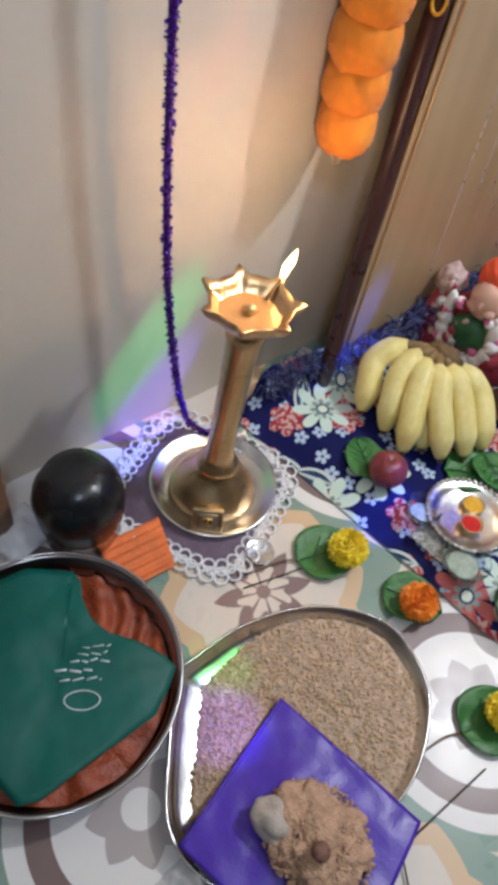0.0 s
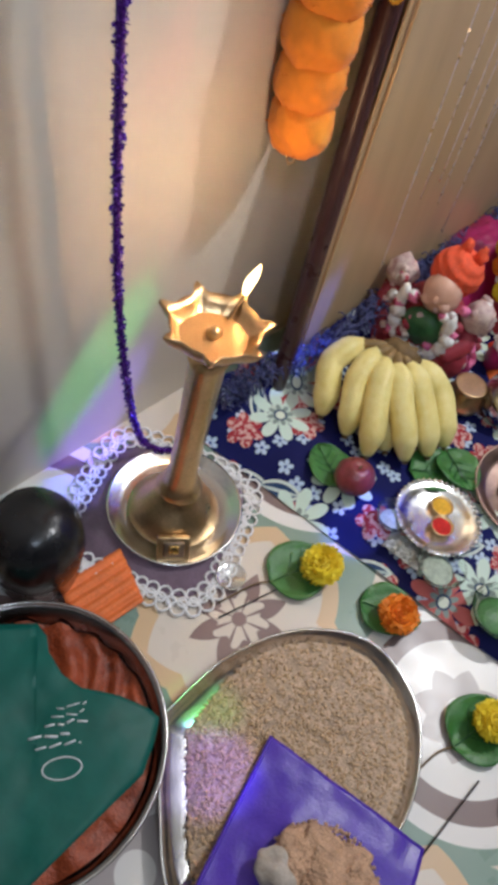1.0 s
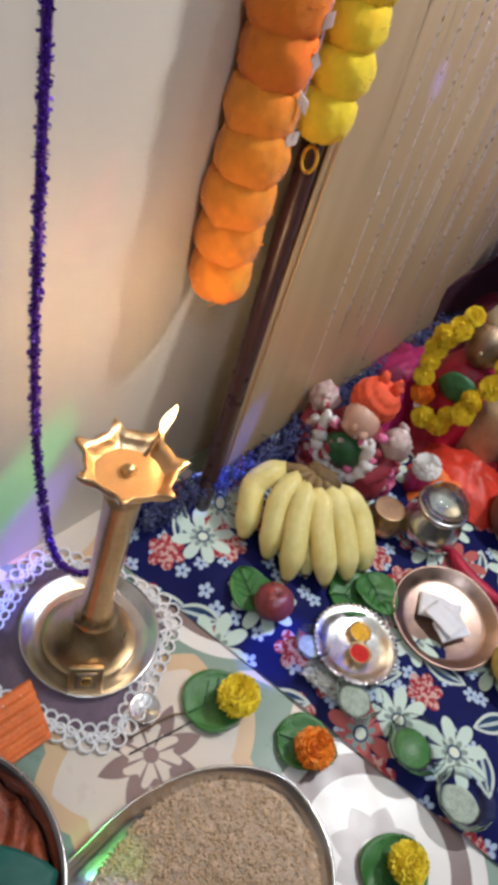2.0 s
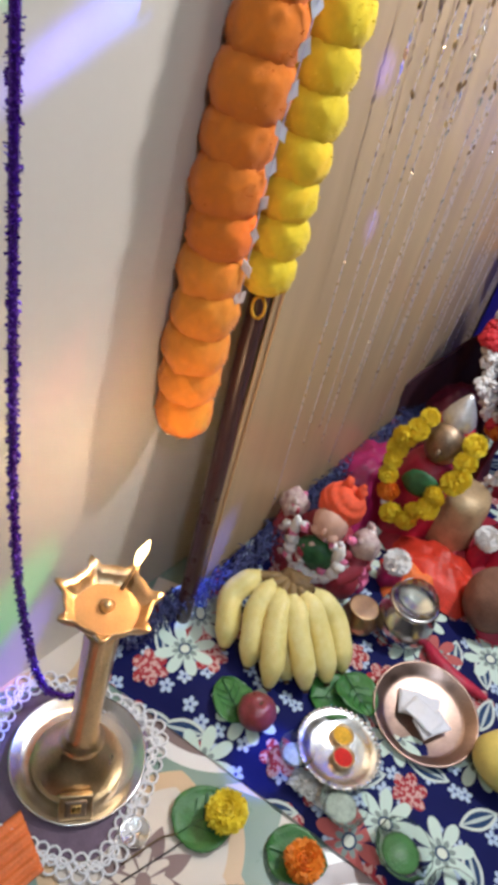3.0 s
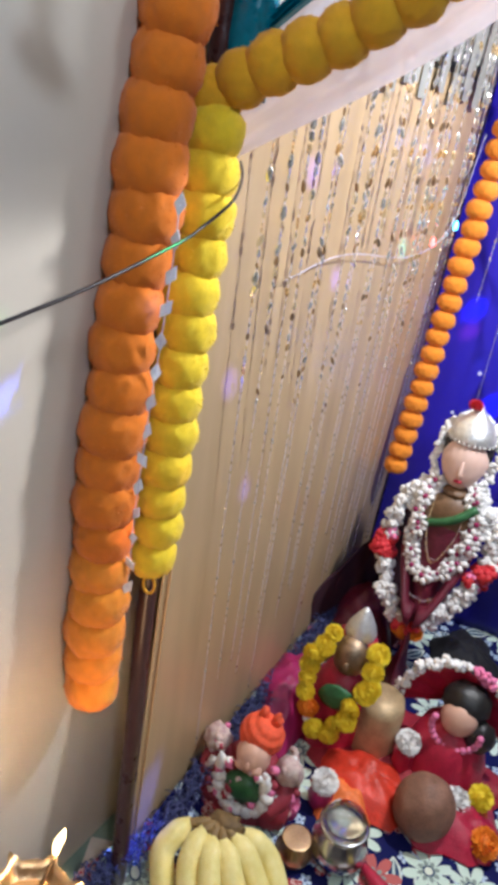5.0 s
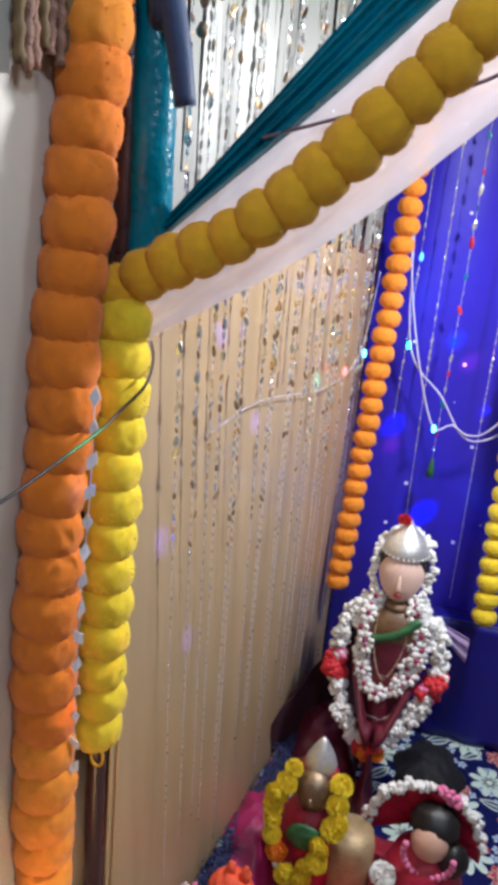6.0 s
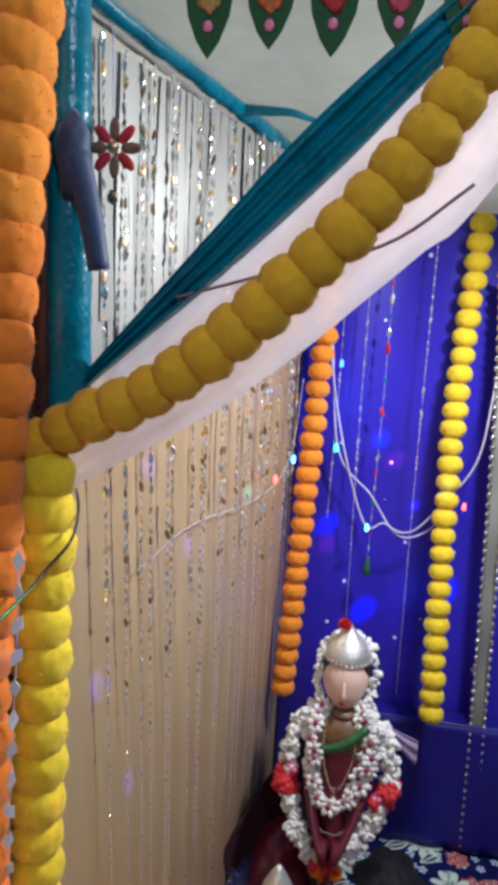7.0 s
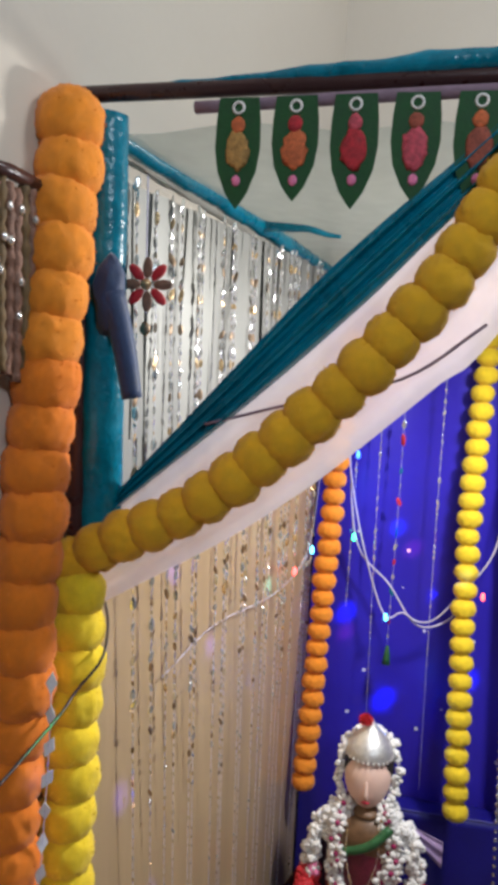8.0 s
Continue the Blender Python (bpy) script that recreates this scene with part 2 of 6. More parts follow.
def wall_paint():
    s = Nodes("cream_wall_paint")
    broad, fine = s.noise(1.6, 4.0), s.noise(90.0, 3.0)
    c = s.mix(broad, (0.62, 0.56, 0.47), (0.69, 0.635, 0.55))
    c = s.mix(s.math("MULTIPLY", fine, 0.12), c, (0.5, 0.42, 0.32))
    s.put(c, s.bsdf.inputs["Base Color"])
    s.bsdf.inputs["Roughness"].default_value = 0.5
    s.bump(fine, 0.12, 0.001)
    return s.mat


def foil(name, a, b, metal=0.9, rough=0.22):
    """Crinkled foil in long upright folds."""
    s = Nodes(name)
    mapping = s.node("ShaderNodeMapping")
    mapping.inputs["Scale"].default_value = (28, 28, 2.2)
    s.put(s.coords(), mapping.inputs[0])
    folds = s.noise(1.0, 4.0, mapping.outputs[0])
    s.put(s.mix(folds, a, b), s.bsdf.inputs["Base Color"])
    s.bsdf.inputs["Metallic"].default_value = metal
    s.put(s.math("MULTIPLY_ADD", folds, 0.25, rough), s.bsdf.inputs["Roughness"])
    s.bump(folds, 0.14, 0.005)
    return s.mat


def night_cloth():
    """Deep blue satin, its small glints put into the colour as pale dots."""
    s = Nodes("royal_blue_satin")
    broad = s.noise(4.0)
    c = s.mix(broad, (0.018, 0.008, 0.40), (0.040, 0.018, 0.62))
    cell = s.node("ShaderNodeTexVoronoi", voronoi_dimensions="3D")
    cell.inputs["Scale"].default_value = 14.0
    s.put(s.coords(), cell.inputs["Vector"])
    c = s.mix(s.below(cell.outputs["Distance"], 0.075), c, (0.75, 0.75, 0.95))
    s.put(c, s.bsdf.inputs["Base Color"])
    s.bsdf.inputs["Roughness"].default_value = 0.5
    s.bsdf.inputs["Sheen Weight"].default_value = 0.2
    s.bump(s.noise(10.0), 0.3, 0.01)
    return s.mat


def glass(name, colour=(0.95, 0.98, 0.97), rough=0.04):
    s = Nodes(name)
    s.bsdf.inputs["Base Color"].default_value = (*colour, 1)
    s.bsdf.inputs["Transmission Weight"].default_value = 1.0
    s.bsdf.inputs["Roughness"].default_value = rough
    return s.mat


WALL, FLOOR = wall_paint(), floor_print()
NAVY = floral_print("navy_floral_cotton", (0.003, 0.005, 0.070))
BLUE_BACK = night_cloth()
GOLD_FOIL = foil("gold_brown_foil_cloth", (0.47, 0.33, 0.175), (0.70, 0.52, 0.30), 0.35, 0.27)
SILVER_FOIL = foil("silver_foil", (0.27, 0.27, 0.25), (0.40, 0.40, 0.37), 0.35, 0.42)
TEAL = plain("teal_satin", (0.004, 0.165, 0.25), 0.28, vary=0.45, scale=14, fine=120, bump=0.4, sheen=0.0, distance=0.004)
TEAL_DARK = plain("dark_blue_velvet", (0.012, 0.035, 0.11), 0.6, vary=0.4, sheen=0.3)
BROWN_POST = plain("dark_brown_enamel", (0.045, 0.018, 0.018), 0.3, vary=0.2)
ORANGE = plain("orange_yarn", (0.74, 0.19, 0.004), 0.9, vary=0.16, scale=70, fine=1300, bump=0.5, sheen=0.12, distance=0.0012, random_piece=0.12)
ORANGE_LIGHT = plain("light_orange_yarn", (0.84, 0.27, 0.012), 0.9, vary=0.16, scale=70, fine=1300, bump=0.5, sheen=0.12, distance=0.0012, random_piece=0.12)
YELLOW = plain("yellow_yarn", (0.88, 0.62, 0.012), 0.9, vary=0.16, scale=70, fine=1300, bump=0.5, sheen=0.12, distance=0.0012, random_piece=0.1)
OCHRE = plain("ochre_yarn", (0.80, 0.43, 0.008), 0.9, vary=0.16, scale=70, fine=1300, bump=0.5, sheen=0.12, distance=0.0012, random_piece=0.12)
PETAL_Y = plain("yellow_petal", (0.92, 0.68, 0.02), 0.6, vary=0.2, scale=200)
PETAL_O = plain("orange_petal", (0.90, 0.26, 0.01), 0.6, vary=0.2, scale=200)
PETAL_W = plain("white_petal", (0.82, 0.80, 0.78), 0.7, vary=0.12, scale=200)
PETAL_R = plain("red_petal", (0.55, 0.02, 0.03), 0.6, vary=0.3, scale=200)
PINK = plain("pink_petal", (0.75, 0.20, 0.38), 0.6, vary=0.3, scale=160)
LEAF = plain("betel_leaf", (0.045, 0.16, 0.03), 0.42, vary=0.35, scale=60, bump=0.5)
PENNANT = plain("green_felt", (0.010, 0.070, 0.016), 0.7, vary=0.25, scale=80)
PURPLE = plain("purple_tinsel", (0.09, 0.02, 0.30), 0.25, 0.55, vary=0.6, scale=300, fine=900)
BRASS = plain("worn_brass", (0.66, 0.47, 0.25), 0.32, 1.0, vary=0.25, scale=30, fine=300, bump=0.25)
# Steel coloured dark to hold the dim reflections inside the deep plate.
DARK_REFLECTION_STEEL = plain("dark_reflection_steel", (0.30, 0.28, 0.28), 0.2, 1.0, vary=0.2, scale=20, bump=0.1)
STEEL = plain("brushed_steel", (0.66, 0.65, 0.64), 0.22, 1.0, vary=0.08, scale=25, bump=0.1)
SILVER = plain("polished_silver", (0.78, 0.77, 0.76), 0.2, 1.0, vary=0.1, scale=60, bump=0.2)
COPPER = plain("worn_copper", (0.36, 0.25, 0.20), 0.34, 1.0, vary=0.25, scale=40, bump=0.04)
BLACK = plain("black_glaze", (0.012, 0.012, 0.014), 0.25, vary=0.4, scale=30, bump=0.3)
LACE = plain("white_crochet_cotton", (0.80, 0.78, 0.78), 0.85, vary=0.1, scale=200, bump=0.6)
MAUVE = plain("mauve_cotton", (0.22, 0.15, 0.20), 0.85, vary=0.2, scale=60)
GRAIN = plain("wheat_grain", (0.58, 0.43, 0.30), 0.75, vary=0.45, scale=90, fine=500, bump=1.0, distance=0.004)
POWDER = plain("brown_sugar_lumps", (0.56, 0.35, 0.22), 0.85, vary=0.35, scale=80, fine=400, bump=1.0, distance=0.004)
VIOLET = plain("violet_plastic", (0.065, 0.02, 0.38), 0.36, vary=0.2, scale=25, bump=0.12, distance=0.004)
GREEN_PLASTIC = plain("dark_green_plastic", (0.001, 0.095, 0.072), 0.58, vary=0.2, scale=14, fine=60, bump=0.12, distance=0.004)
# The plate's dark shade and orange sheen are mixed into this satin's colour.
SATIN_R = plain("shaded_rust_satin", (0.10, 0.012, 0.008), 0.30, vary=0.6, other=(0.50, 0.10, 0.03), scale=16, bump=0.5, distance=0.005)
ORANGE_CLOTH = plain("orange_cotton", (0.80, 0.19, 0.04), 0.6, vary=0.25, scale=30)
CRIMSON = plain("crimson_satin", (0.42, 0.012, 0.045), 0.42, vary=0.4, scale=30, bump=0.4, distance=0.004)
MAROON = plain("maroon_silk", (0.13, 0.012, 0.03), 0.45, vary=0.5, scale=30, bump=0.4, distance=0.004)
MAGENTA = plain("magenta_silk", (0.34, 0.015, 0.11), 0.45, vary=0.4, scale=30)
SAREE_GREEN = plain("dark_green_silk", (0.03, 0.12, 0.04), 0.45, vary=0.4, scale=60)
FACE = plain("painted_clay", (0.80, 0.55, 0.46), 0.38, vary=0.05, scale=30, bump=0.05)
DOLL_FACE = plain("doll_plastic", (0.66, 0.40, 0.30), 0.4, vary=0.06, scale=40, bump=0.05)
HAIR = plain("black_hair_paint", (0.012, 0.010, 0.010), 0.45)
DARK_METAL = plain("aged_bronze", (0.34, 0.25, 0.17), 0.48, 1.0, vary=0.4, scale=50)
GOLD = plain("gold_bead", (0.80, 0.52, 0.16), 0.25, 1.0, vary=0.2, scale=200)
BANANA = plain("banana_skin", (0.76, 0.62, 0.17), 0.42, vary=0.10, scale=22, fine=90, bump=0.05, other=(0.82, 0.74, 0.34))
STALK = plain("banana_neck", (0.22, 0.14, 0.05), 0.6, vary=0.4, scale=60)
BANANA_TIP = plain("banana_stalk", (0.14, 0.085, 0.03), 0.7, vary=0.4, scale=90)
APPLE = plain("plum_red_skin", (0.22, 0.04, 0.045), 0.32, vary=0.4, scale=50, bump=0.1)
COCONUT = plain("brown_husk", (0.22, 0.11, 0.07), 0.6, vary=0.4, scale=40, bump=0.6, distance=0.003)
MANGO = plain("yellow_green_peel", (0.70, 0.55, 0.13), 0.45, vary=0.15, scale=30)
PAPER = plain("white_paper", (0.78, 0.77, 0.80), 0.7, vary=0.08, scale=40)
RED_POWDER = plain("vermilion_powder", (0.55, 0.02, 0.015), 0.9, vary=0.3, scale=200)
YELLOW_POWDER = plain("turmeric_powder", (0.75, 0.42, 0.03), 0.9, vary=0.3, scale=200)
OFFERING = plain("pale_green_offering", (0.36, 0.42, 0.34), 0.6, vary=0.4, scale=90)
WIRE = plain("dark_wire", (0.025, 0.018, 0.02), 0.45)
CLEAR_WIRE = plain("pale_wire", (0.62, 0.58, 0.72), 0.3)
WOOD = plain("brown_wood", (0.22, 0.11, 0.055), 0.5, vary=0.35, scale=18)
MIRROR = plain("mirror_chip", (0.9, 0.9, 0.88), 0.15, 0.75, vary=0.05)
GOLD_CHIP = plain("gold_foil_chip", (0.78, 0.56, 0.30), 0.25, 0.6, vary=0.3, scale=200)
# Dark grey picked for the unseen walls so that less light bounces back.
UNSEEN_WALL = plain("bounce_cutting_grey", (0.22, 0.21, 0.21), 0.7, vary=0.1, scale=2)
GLASS = glass("clear_glass")
PALE_SHEER = sheer("pale_pink_net", (0.80, 0.70, 0.72), 0.12, 0.4)
ROOF_SHEER = sheer("pale_grey_net", (0.60, 0.64, 0.57), 0.16, 0.6)
PLASTIC_FILM = sheer("clear_plastic_film", (0.8, 0.8, 0.8), 0.6, 0.3)
BROWN_SILK = plain("brown_silk", (0.16, 0.085, 0.04), 0.45, vary=0.3, scale=60)
CROWN_SILVER = plain("beaten_silver", (0.82, 0.81, 0.80), 0.42, 0.75, vary=0.2, scale=120, fine=400, bump=0.6)
FLAME = glowing("flame", (1.0, 0.66, 0.26), 12.0)


# ---- mesh helpers ----
def smooth(me, on=True):
    me.polygons.foreach_set("use_smooth", [on] * len(me.polygons))
    return me


def to_mesh(name, bm, mats, flat=False):
    me = bpy.data.meshes.new(name)
    bm.to_mesh(me)
    bm.free()
    for m in mats if isinstance(mats, (list, tuple)) else [mats]:
        me.materials.append(m)
    return smooth(me, not flat)


def part(name, bm, mats, parent=None, label="", flat=False):
    """Links a bmesh as one mesh object under a thing or part."""
    ob = new(name, to_mesh(name, bm, mats, flat))
    ob.parent = parent
    if label:
        tagged(ob, label)
    return ob


def piece(name, me, parent, m):
    """One more object on a shared mesh."""
    ob = new(name, me)
    ob.parent, ob.matrix_basis = parent, m
    return ob


def thing(name, label, category, at=(0, 0, 0), group="", kind=""):
    ob = new(name)
    ob.empty_display_size = 0.05
    ob.location = at
    return tagged(ob, label, category, group, kind)


def lathe(profile, n=40, at=(0, 0, 0)):
    bm = bmesh.new()
    rings = []
    for r, z in profile:
        if r < 1e-5:
            rings.append([bm.verts.new((at[0], at[1], at[2] + z))])
        else:
            rings.append([bm.verts.new((at[0] + r * math.cos(6.28318 * i / n), at[1] + r * math.sin(6.28318 * i / n), at[2] + z)) for i in range(n)])
    for a, b in zip(rings, rings[1:]):
        for i in range(n):
            j = (i + 1) % n
            if len(a) == 1 and len(b) > 1:
                bm.faces.new((a[0], b[i], b[j]))
            elif len(b) == 1 and len(a) > 1:
                bm.faces.new((a[i], a[j], b[0]))
            elif len(a) > 1:
                bm.faces.new((a[i], a[j], b[j], b[i]))
    bmesh.ops.recalc_face_normals(bm, faces=bm.faces)
    return bm


def curve(points, count):
    """Points evenly spread on a smooth line through the given ones."""
    p = [Vector(q) for q in points]
    p = [2 * p[0] - p[1]] + p + [2 * p[-1] - p[-2]]
    fine = []
    for i in range(1, len(p) - 2):
        for k in range(16):
            t = k / 16
            fine.append(0.5 * (2 * p[i] + (p[i + 1] - p[i - 1]) * t + (2 * p[i - 1] - 5 * p[i] + 4 * p[i + 1] - p[i + 2]) * t * t + (3 * p[i] - p[i - 1] - 3 * p[i + 1] + p[i + 2]) * t ** 3))
    fine.append(p[-2])
    run = [0.0]
    for a, b in zip(fine, fine[1:]):
        run.append(run[-1] + (b - a).length)
    made, k = [], 0
    for i in range(count):
        want = run[-1] * i / (count - 1)
        while k < len(run) - 2 and run[k + 1] < want:
            k += 1
        made.append(fine[k].lerp(fine[k + 1], (want - run[k]) / max(1e-9, run[k + 1] - run[k])))
    return made


def tube(points, radius, n=8, into=None, closed=False):
    bm = into or bmesh.new()
    pts = [Vector(p) for p in points]
    rings, before = [], None
    for i, p in enumerate(pts):
        a, b = pts[max(0, i - 1)], pts[min(len(pts) - 1, i + 1)]
        if closed:
            a, b = pts[i - 1], pts[(i + 1) % len(pts)]
        d = (b - a).normalized()
        q = before[0].rotation_difference(d) @ before[1] if before else d.to_track_quat("Z", "Y")
        before = (d, q)
        r = radius(i / (len(pts) - 1)) if callable(radius) else radius
        rings.append([bm.verts.new(p + q @ Vector((r * math.cos(6.28318 * k / n), r * math.sin(6.28318 * k / n), 0))) for k in range(n)])
    pairs = list(zip(rings, rings[1:])) + ([(rings[-1], rings[0])] if closed else [])
    for a, b in pairs:
        for k in range(n):
            bm.faces.new((a[k], a[(k + 1) % n], b[(k + 1) % n], b[k]))
    if not closed:
        bm.faces.new(list(reversed(rings[0]))), bm.faces.new(rings[-1])
    return bm


def sheet(fn, nu, nv, thick=0.0, slot=0, into=None):
    """A grid of fn(u, v), 0 to 1 each way; with thickness, a closed slab."""
    bm = into or bmesh.new()
    g = [[bm.verts.new(fn(i / nu, j / nv)) for j in range(nv + 1)] for i in range(nu + 1)]
    faces = [bm.faces.new((g[i][j], g[i + 1][j], g[i + 1][j + 1], g[i][j + 1])) for i in range(nu) for j in range(nv)]
    if thick:
        bm.normal_update()
        bmesh.ops.solidify(bm, geom=faces, thickness=thick)
    return bm


def box(lo, hi, bevel=0.0, into=None):
    bm = into or bmesh.new()
    c = [(a + b) / 2 for a, b in zip(lo, hi)]
    d = [b - a for a, b in zip(lo, hi)]
    made = bmesh.ops.create_cube(bm, size=1, matrix=Matrix.Translation(c) @ Matrix.Diagonal((*d, 1)))
    if bevel:
        edges = {e for v in made["verts"] for e in v.link_edges}
        bmesh.ops.bevel(bm, geom=list(edges), offset=bevel, segments=2, affect="EDGES", profile=0.5)
    return bm


def ball(at, size, detail=2, rough=0.0, freq=30.0, slot=0, into=None, m=None):
    bm = into or bmesh.new()
    made = bmesh.ops.create_icosphere(bm, subdivisions=detail, radius=1.0)
    for v in made["verts"]:
        d = v.co.normalized()
        k = 1 + rough * noise.noise(d * freq * 0.1 + Vector(at) * 37)
        v.co = Vector((d.x * size[0], d.y * size[1], d.z * size[2])) * k
        if m:
            v.co = m @ v.co
        v.co += Vector(at)
    for f in {f for v in made["verts"] for f in v.link_faces}:
        f.material_index = slot
    return bm


def slab(outline, z0, z1, bevel=0.0):
    """A flat plate from an outline."""
    bm = bmesh.new()
    top = [bm.verts.new((x, y, z1)) for x, y in outline]
    low = [bm.verts.new((x, y, z0)) for x, y in outline]
    bm.faces.new(top), bm.faces.new(list(reversed(low)))
    for i in range(len(top)):
        j = (i + 1) % len(top)
        bm.faces.new((low[i], low[j], top[j], top[i]))
    bmesh.ops.recalc_face_normals(bm, faces=bm.faces)
    if bevel:
        bmesh.ops.bevel(bm, geom=[e for e in bm.edges if abs(e.verts[0].co.z - e.verts[1].co.z) < 1e-6], offset=bevel, segments=2, affect="EDGES", profile=0.5)
    return bm


def yarn_ball(seed, r, h, fuzz=0.07):
    """A soft clipped-yarn pompon, flattened along its string (z)."""
    rng = random.Random(seed)
    bm = bmesh.new()
    made = bmesh.ops.create_icosphere(bm, subdivisions=4, radius=1.0)
    for v in made["verts"]:
        d = v.co.normalized()
        k = 1 + 0.05 * noise.noise(d * 2.3 + Vector((seed * 5.1, 0, 0))) + fuzz * 0.45 * noise.noise(d * 7 + Vector((0, seed * 3.7, 0))) + rng.uniform(-0.028, 0.028)
        v.co = Vector((d.x * r, d.y * r, math.copysign(abs(d.z) ** 0.9, d.z) * h)) * k
    # clipped yarn ends standing out of the surface
    for k in range(220):
        d = Vector((rng.gauss(0, 1), rng.gauss(0, 1), rng.gauss(0, 1))).normalized()
        p = Vector((d.x * r, d.y * r, math.copysign(abs(d.z) ** 0.9, d.z) * h))
        lean = (d + Vector((rng.uniform(-1, 1), rng.uniform(-1, 1), rng.uniform(-1, 1))) * 0.5).normalized()
        side = Matrix.Rotation(rng.uniform(0, 6.283), 3, lean) @ lean.orthogonal().normalized() * r * 0.018
        tip = p + lean * r * rng.uniform(0.02, 0.075)
        bm.faces.new([bm.verts.new(q) for q in (p * 0.96 - side, p * 0.96 + side, tip + side * 0.5, tip - side * 0.5)])
    return bm


def marigold(seed, r):
    """Rings of small frilled petals round a domed heart."""
    rng = random.Random(seed)
    bm = bmesh.new()
    ball((0, 0, 0), (r * 0.72, r * 0.72, r * 0.55), 2, 0.1, into=bm)
    for ring in range(9):
        e = radians(-22 + ring * 13)
        count = max(6, int(28 * math.cos(e)))
        for k in range(count):
            a = 6.28318 * (k + 0.5 * (ring % 2) + rng.uniform(-0.2, 0.2)) / count
            out = Vector((math.cos(a) * math.cos(e), math.sin(a) * math.cos(e), math.sin(e) * 0.8))
            side = Vector((-math.sin(a), math.cos(a), 0)) * r * rng.uniform(0.09, 0.14)
            up = side.cross(out).normalized() * r * rng.uniform(-0.05, 0.10)
            base, mid, tip = out * r * 0.55, out * r * 0.86 + up, out * r * rng.uniform(0.94, 1.06) - up
            v = [bm.verts.new(q) for q in (base - side * 0.5, base + side * 0.5, mid + side, tip + side * 0.5, tip - side * 0.5, mid - side)]
            bm.faces.new((v[0], v[1], v[2], v[5])), bm.faces.new((v[5], v[2], v[3], v[4]))
    return bm


def along(points, i):
    """The turn that lays z along a line of points at the i-th."""
    a, b = points[max(0, i - 1)], points[min(len(points) - 1, i + 1)]
    return (b - a).to_track_quat("Z", "Y").to_matrix().to_4x4()


def yarn_garland(name, label, points, count, r, h, mat, seed=1, group="", fuzz=0.07, swap=None):
    """A string of yarn pompons, each one a part."""
    line = curve(points, count)
    ob = thing(name, label, "garland", group=group)
    meshes = [to_mesh("pompon", yarn_ball(seed * 10 + k, r, h, fuzz), mat) for k in range(4)]
    alt = [to_mesh("pompon", yarn_ball(seed * 10 + k, r, h, fuzz), swap[0]) for k in range(2)] if swap else None
    rng = random.Random(seed)
    for i, p in enumerate(line):
        m = Matrix.Translation(p + Vector((rng.uniform(-1, 1), rng.uniform(-1, 1), 0)) * r * 0.06) @ along(line, i) @ pose(0, 0, 0, rng.uniform(-6, 6), rng.uniform(-6, 6), rng.uniform(0, 360)) @ Matrix.Scale(rng.uniform(0.96, 1.05), 4)
        use = alt[i % 2] if swap and swap[1](i) else meshes[i % 4]
        piece("pompon", use, ob, m)
    part("string", tube(line, 0.0016, 6), WIRE, ob)
    return ob


def wall_x(y):
    """The left wall's face."""
    return -0.656 + 0.158 * (y - 0.38)


def panel_x(y):
    """The canopy's left side."""
    return -0.545 + 0.165 * (y - 0.87)


def hem_at(z):
    """The side panel's front edge, which leans forward towards the floor."""
    low = max(0.0, 1 - z / 1.25)
    return -0.543 + 0.040 * low, 0.878 - 0.105 * low


def panel_at(y, z):
    """The side panel's face at a depth and height."""
    x, front = hem_at(z)
    return x + (panel_x(1.79) - x) * (y - front) / (1.79 - front)



# ---- the room ----
def slab_wall(name, label, a, b, z0, z1, out, mat):
    """An upright wall from a to b whose far face lies out behind."""
    bm = bmesh.new()
    o = Vector((*out, 0))
    low = [Vector((*a, z0)), Vector((*b, z0)), Vector((*b, z0)) + o, Vector((*a, z0)) + o]
    lo, hi = [bm.verts.new(p) for p in low], [bm.verts.new(p + Vector((0, 0, z1 - z0))) for p in low]
    bm.faces.new(lo), bm.faces.new(hi)
    for i in range(4):
        bm.faces.new((lo[i], lo[(i + 1) % 4], hi[(i + 1) % 4], hi[i]))
    bmesh.ops.recalc_face_normals(bm, faces=bm.faces)
    return tagged(part(name, bm, mat, flat=True), label, "wall", kind="structure")


floor = tagged(part("floor", box((-1.2, -2.2, -0.08), (2.7, 2.3, 0)), FLOOR, flat=True), "vinyl floor printed with stars and ringed flowers", "floor", kind="structure")
slab_wall("wall_left", "cream painted wall beside the canopy", (wall_x(-2.0), -2.0), (wall_x(1.96), 1.96), 0, 2.75, (-0.12, 0), WALL)
slab_wall("wall_back", "beige painted wall behind the canopy", (wall_x(1.96) - 0.1, 1.96), (2.5, 1.96), 0, 2.75, (0, 0.12), WALL)
# Two unseen walls, added to close the room and dim its fill light.
slab_wall("wall_right", "unseen wall, kept dark grey to cut bounced light", (2.5, 1.96), (2.5, -2.0), 0, 2.75, (0.12, 0), UNSEEN_WALL)
slab_wall("wall_front", "unseen wall, kept dark grey to cut bounced light", (2.6, -2.0), (-1.1, -2.0), 0, 2.75, (0, -0.12), UNSEEN_WALL)
tagged(part("ceiling", box((-1.2, -2.2, 2.75), (2.7, 2.1, 2.85)), WALL, flat=True), "cream painted ceiling", "ceiling", kind="structure")

# ---- the canopy ----
frame_ob = thing("canopy_frame", "dark brown pipe canopy frame wrapped in teal satin", "canopy frame")
POSTS = [(0.75, 0.85), (0.78, 1.80), (panel_x(1.80) - 0.01, 1.80)]
for x, y in POSTS:
    part("post", tube([(x, y, 0), (x, y, 0.9), (x, y, 1.742)], 0.0125, 16), BROWN_POST, frame_ob)


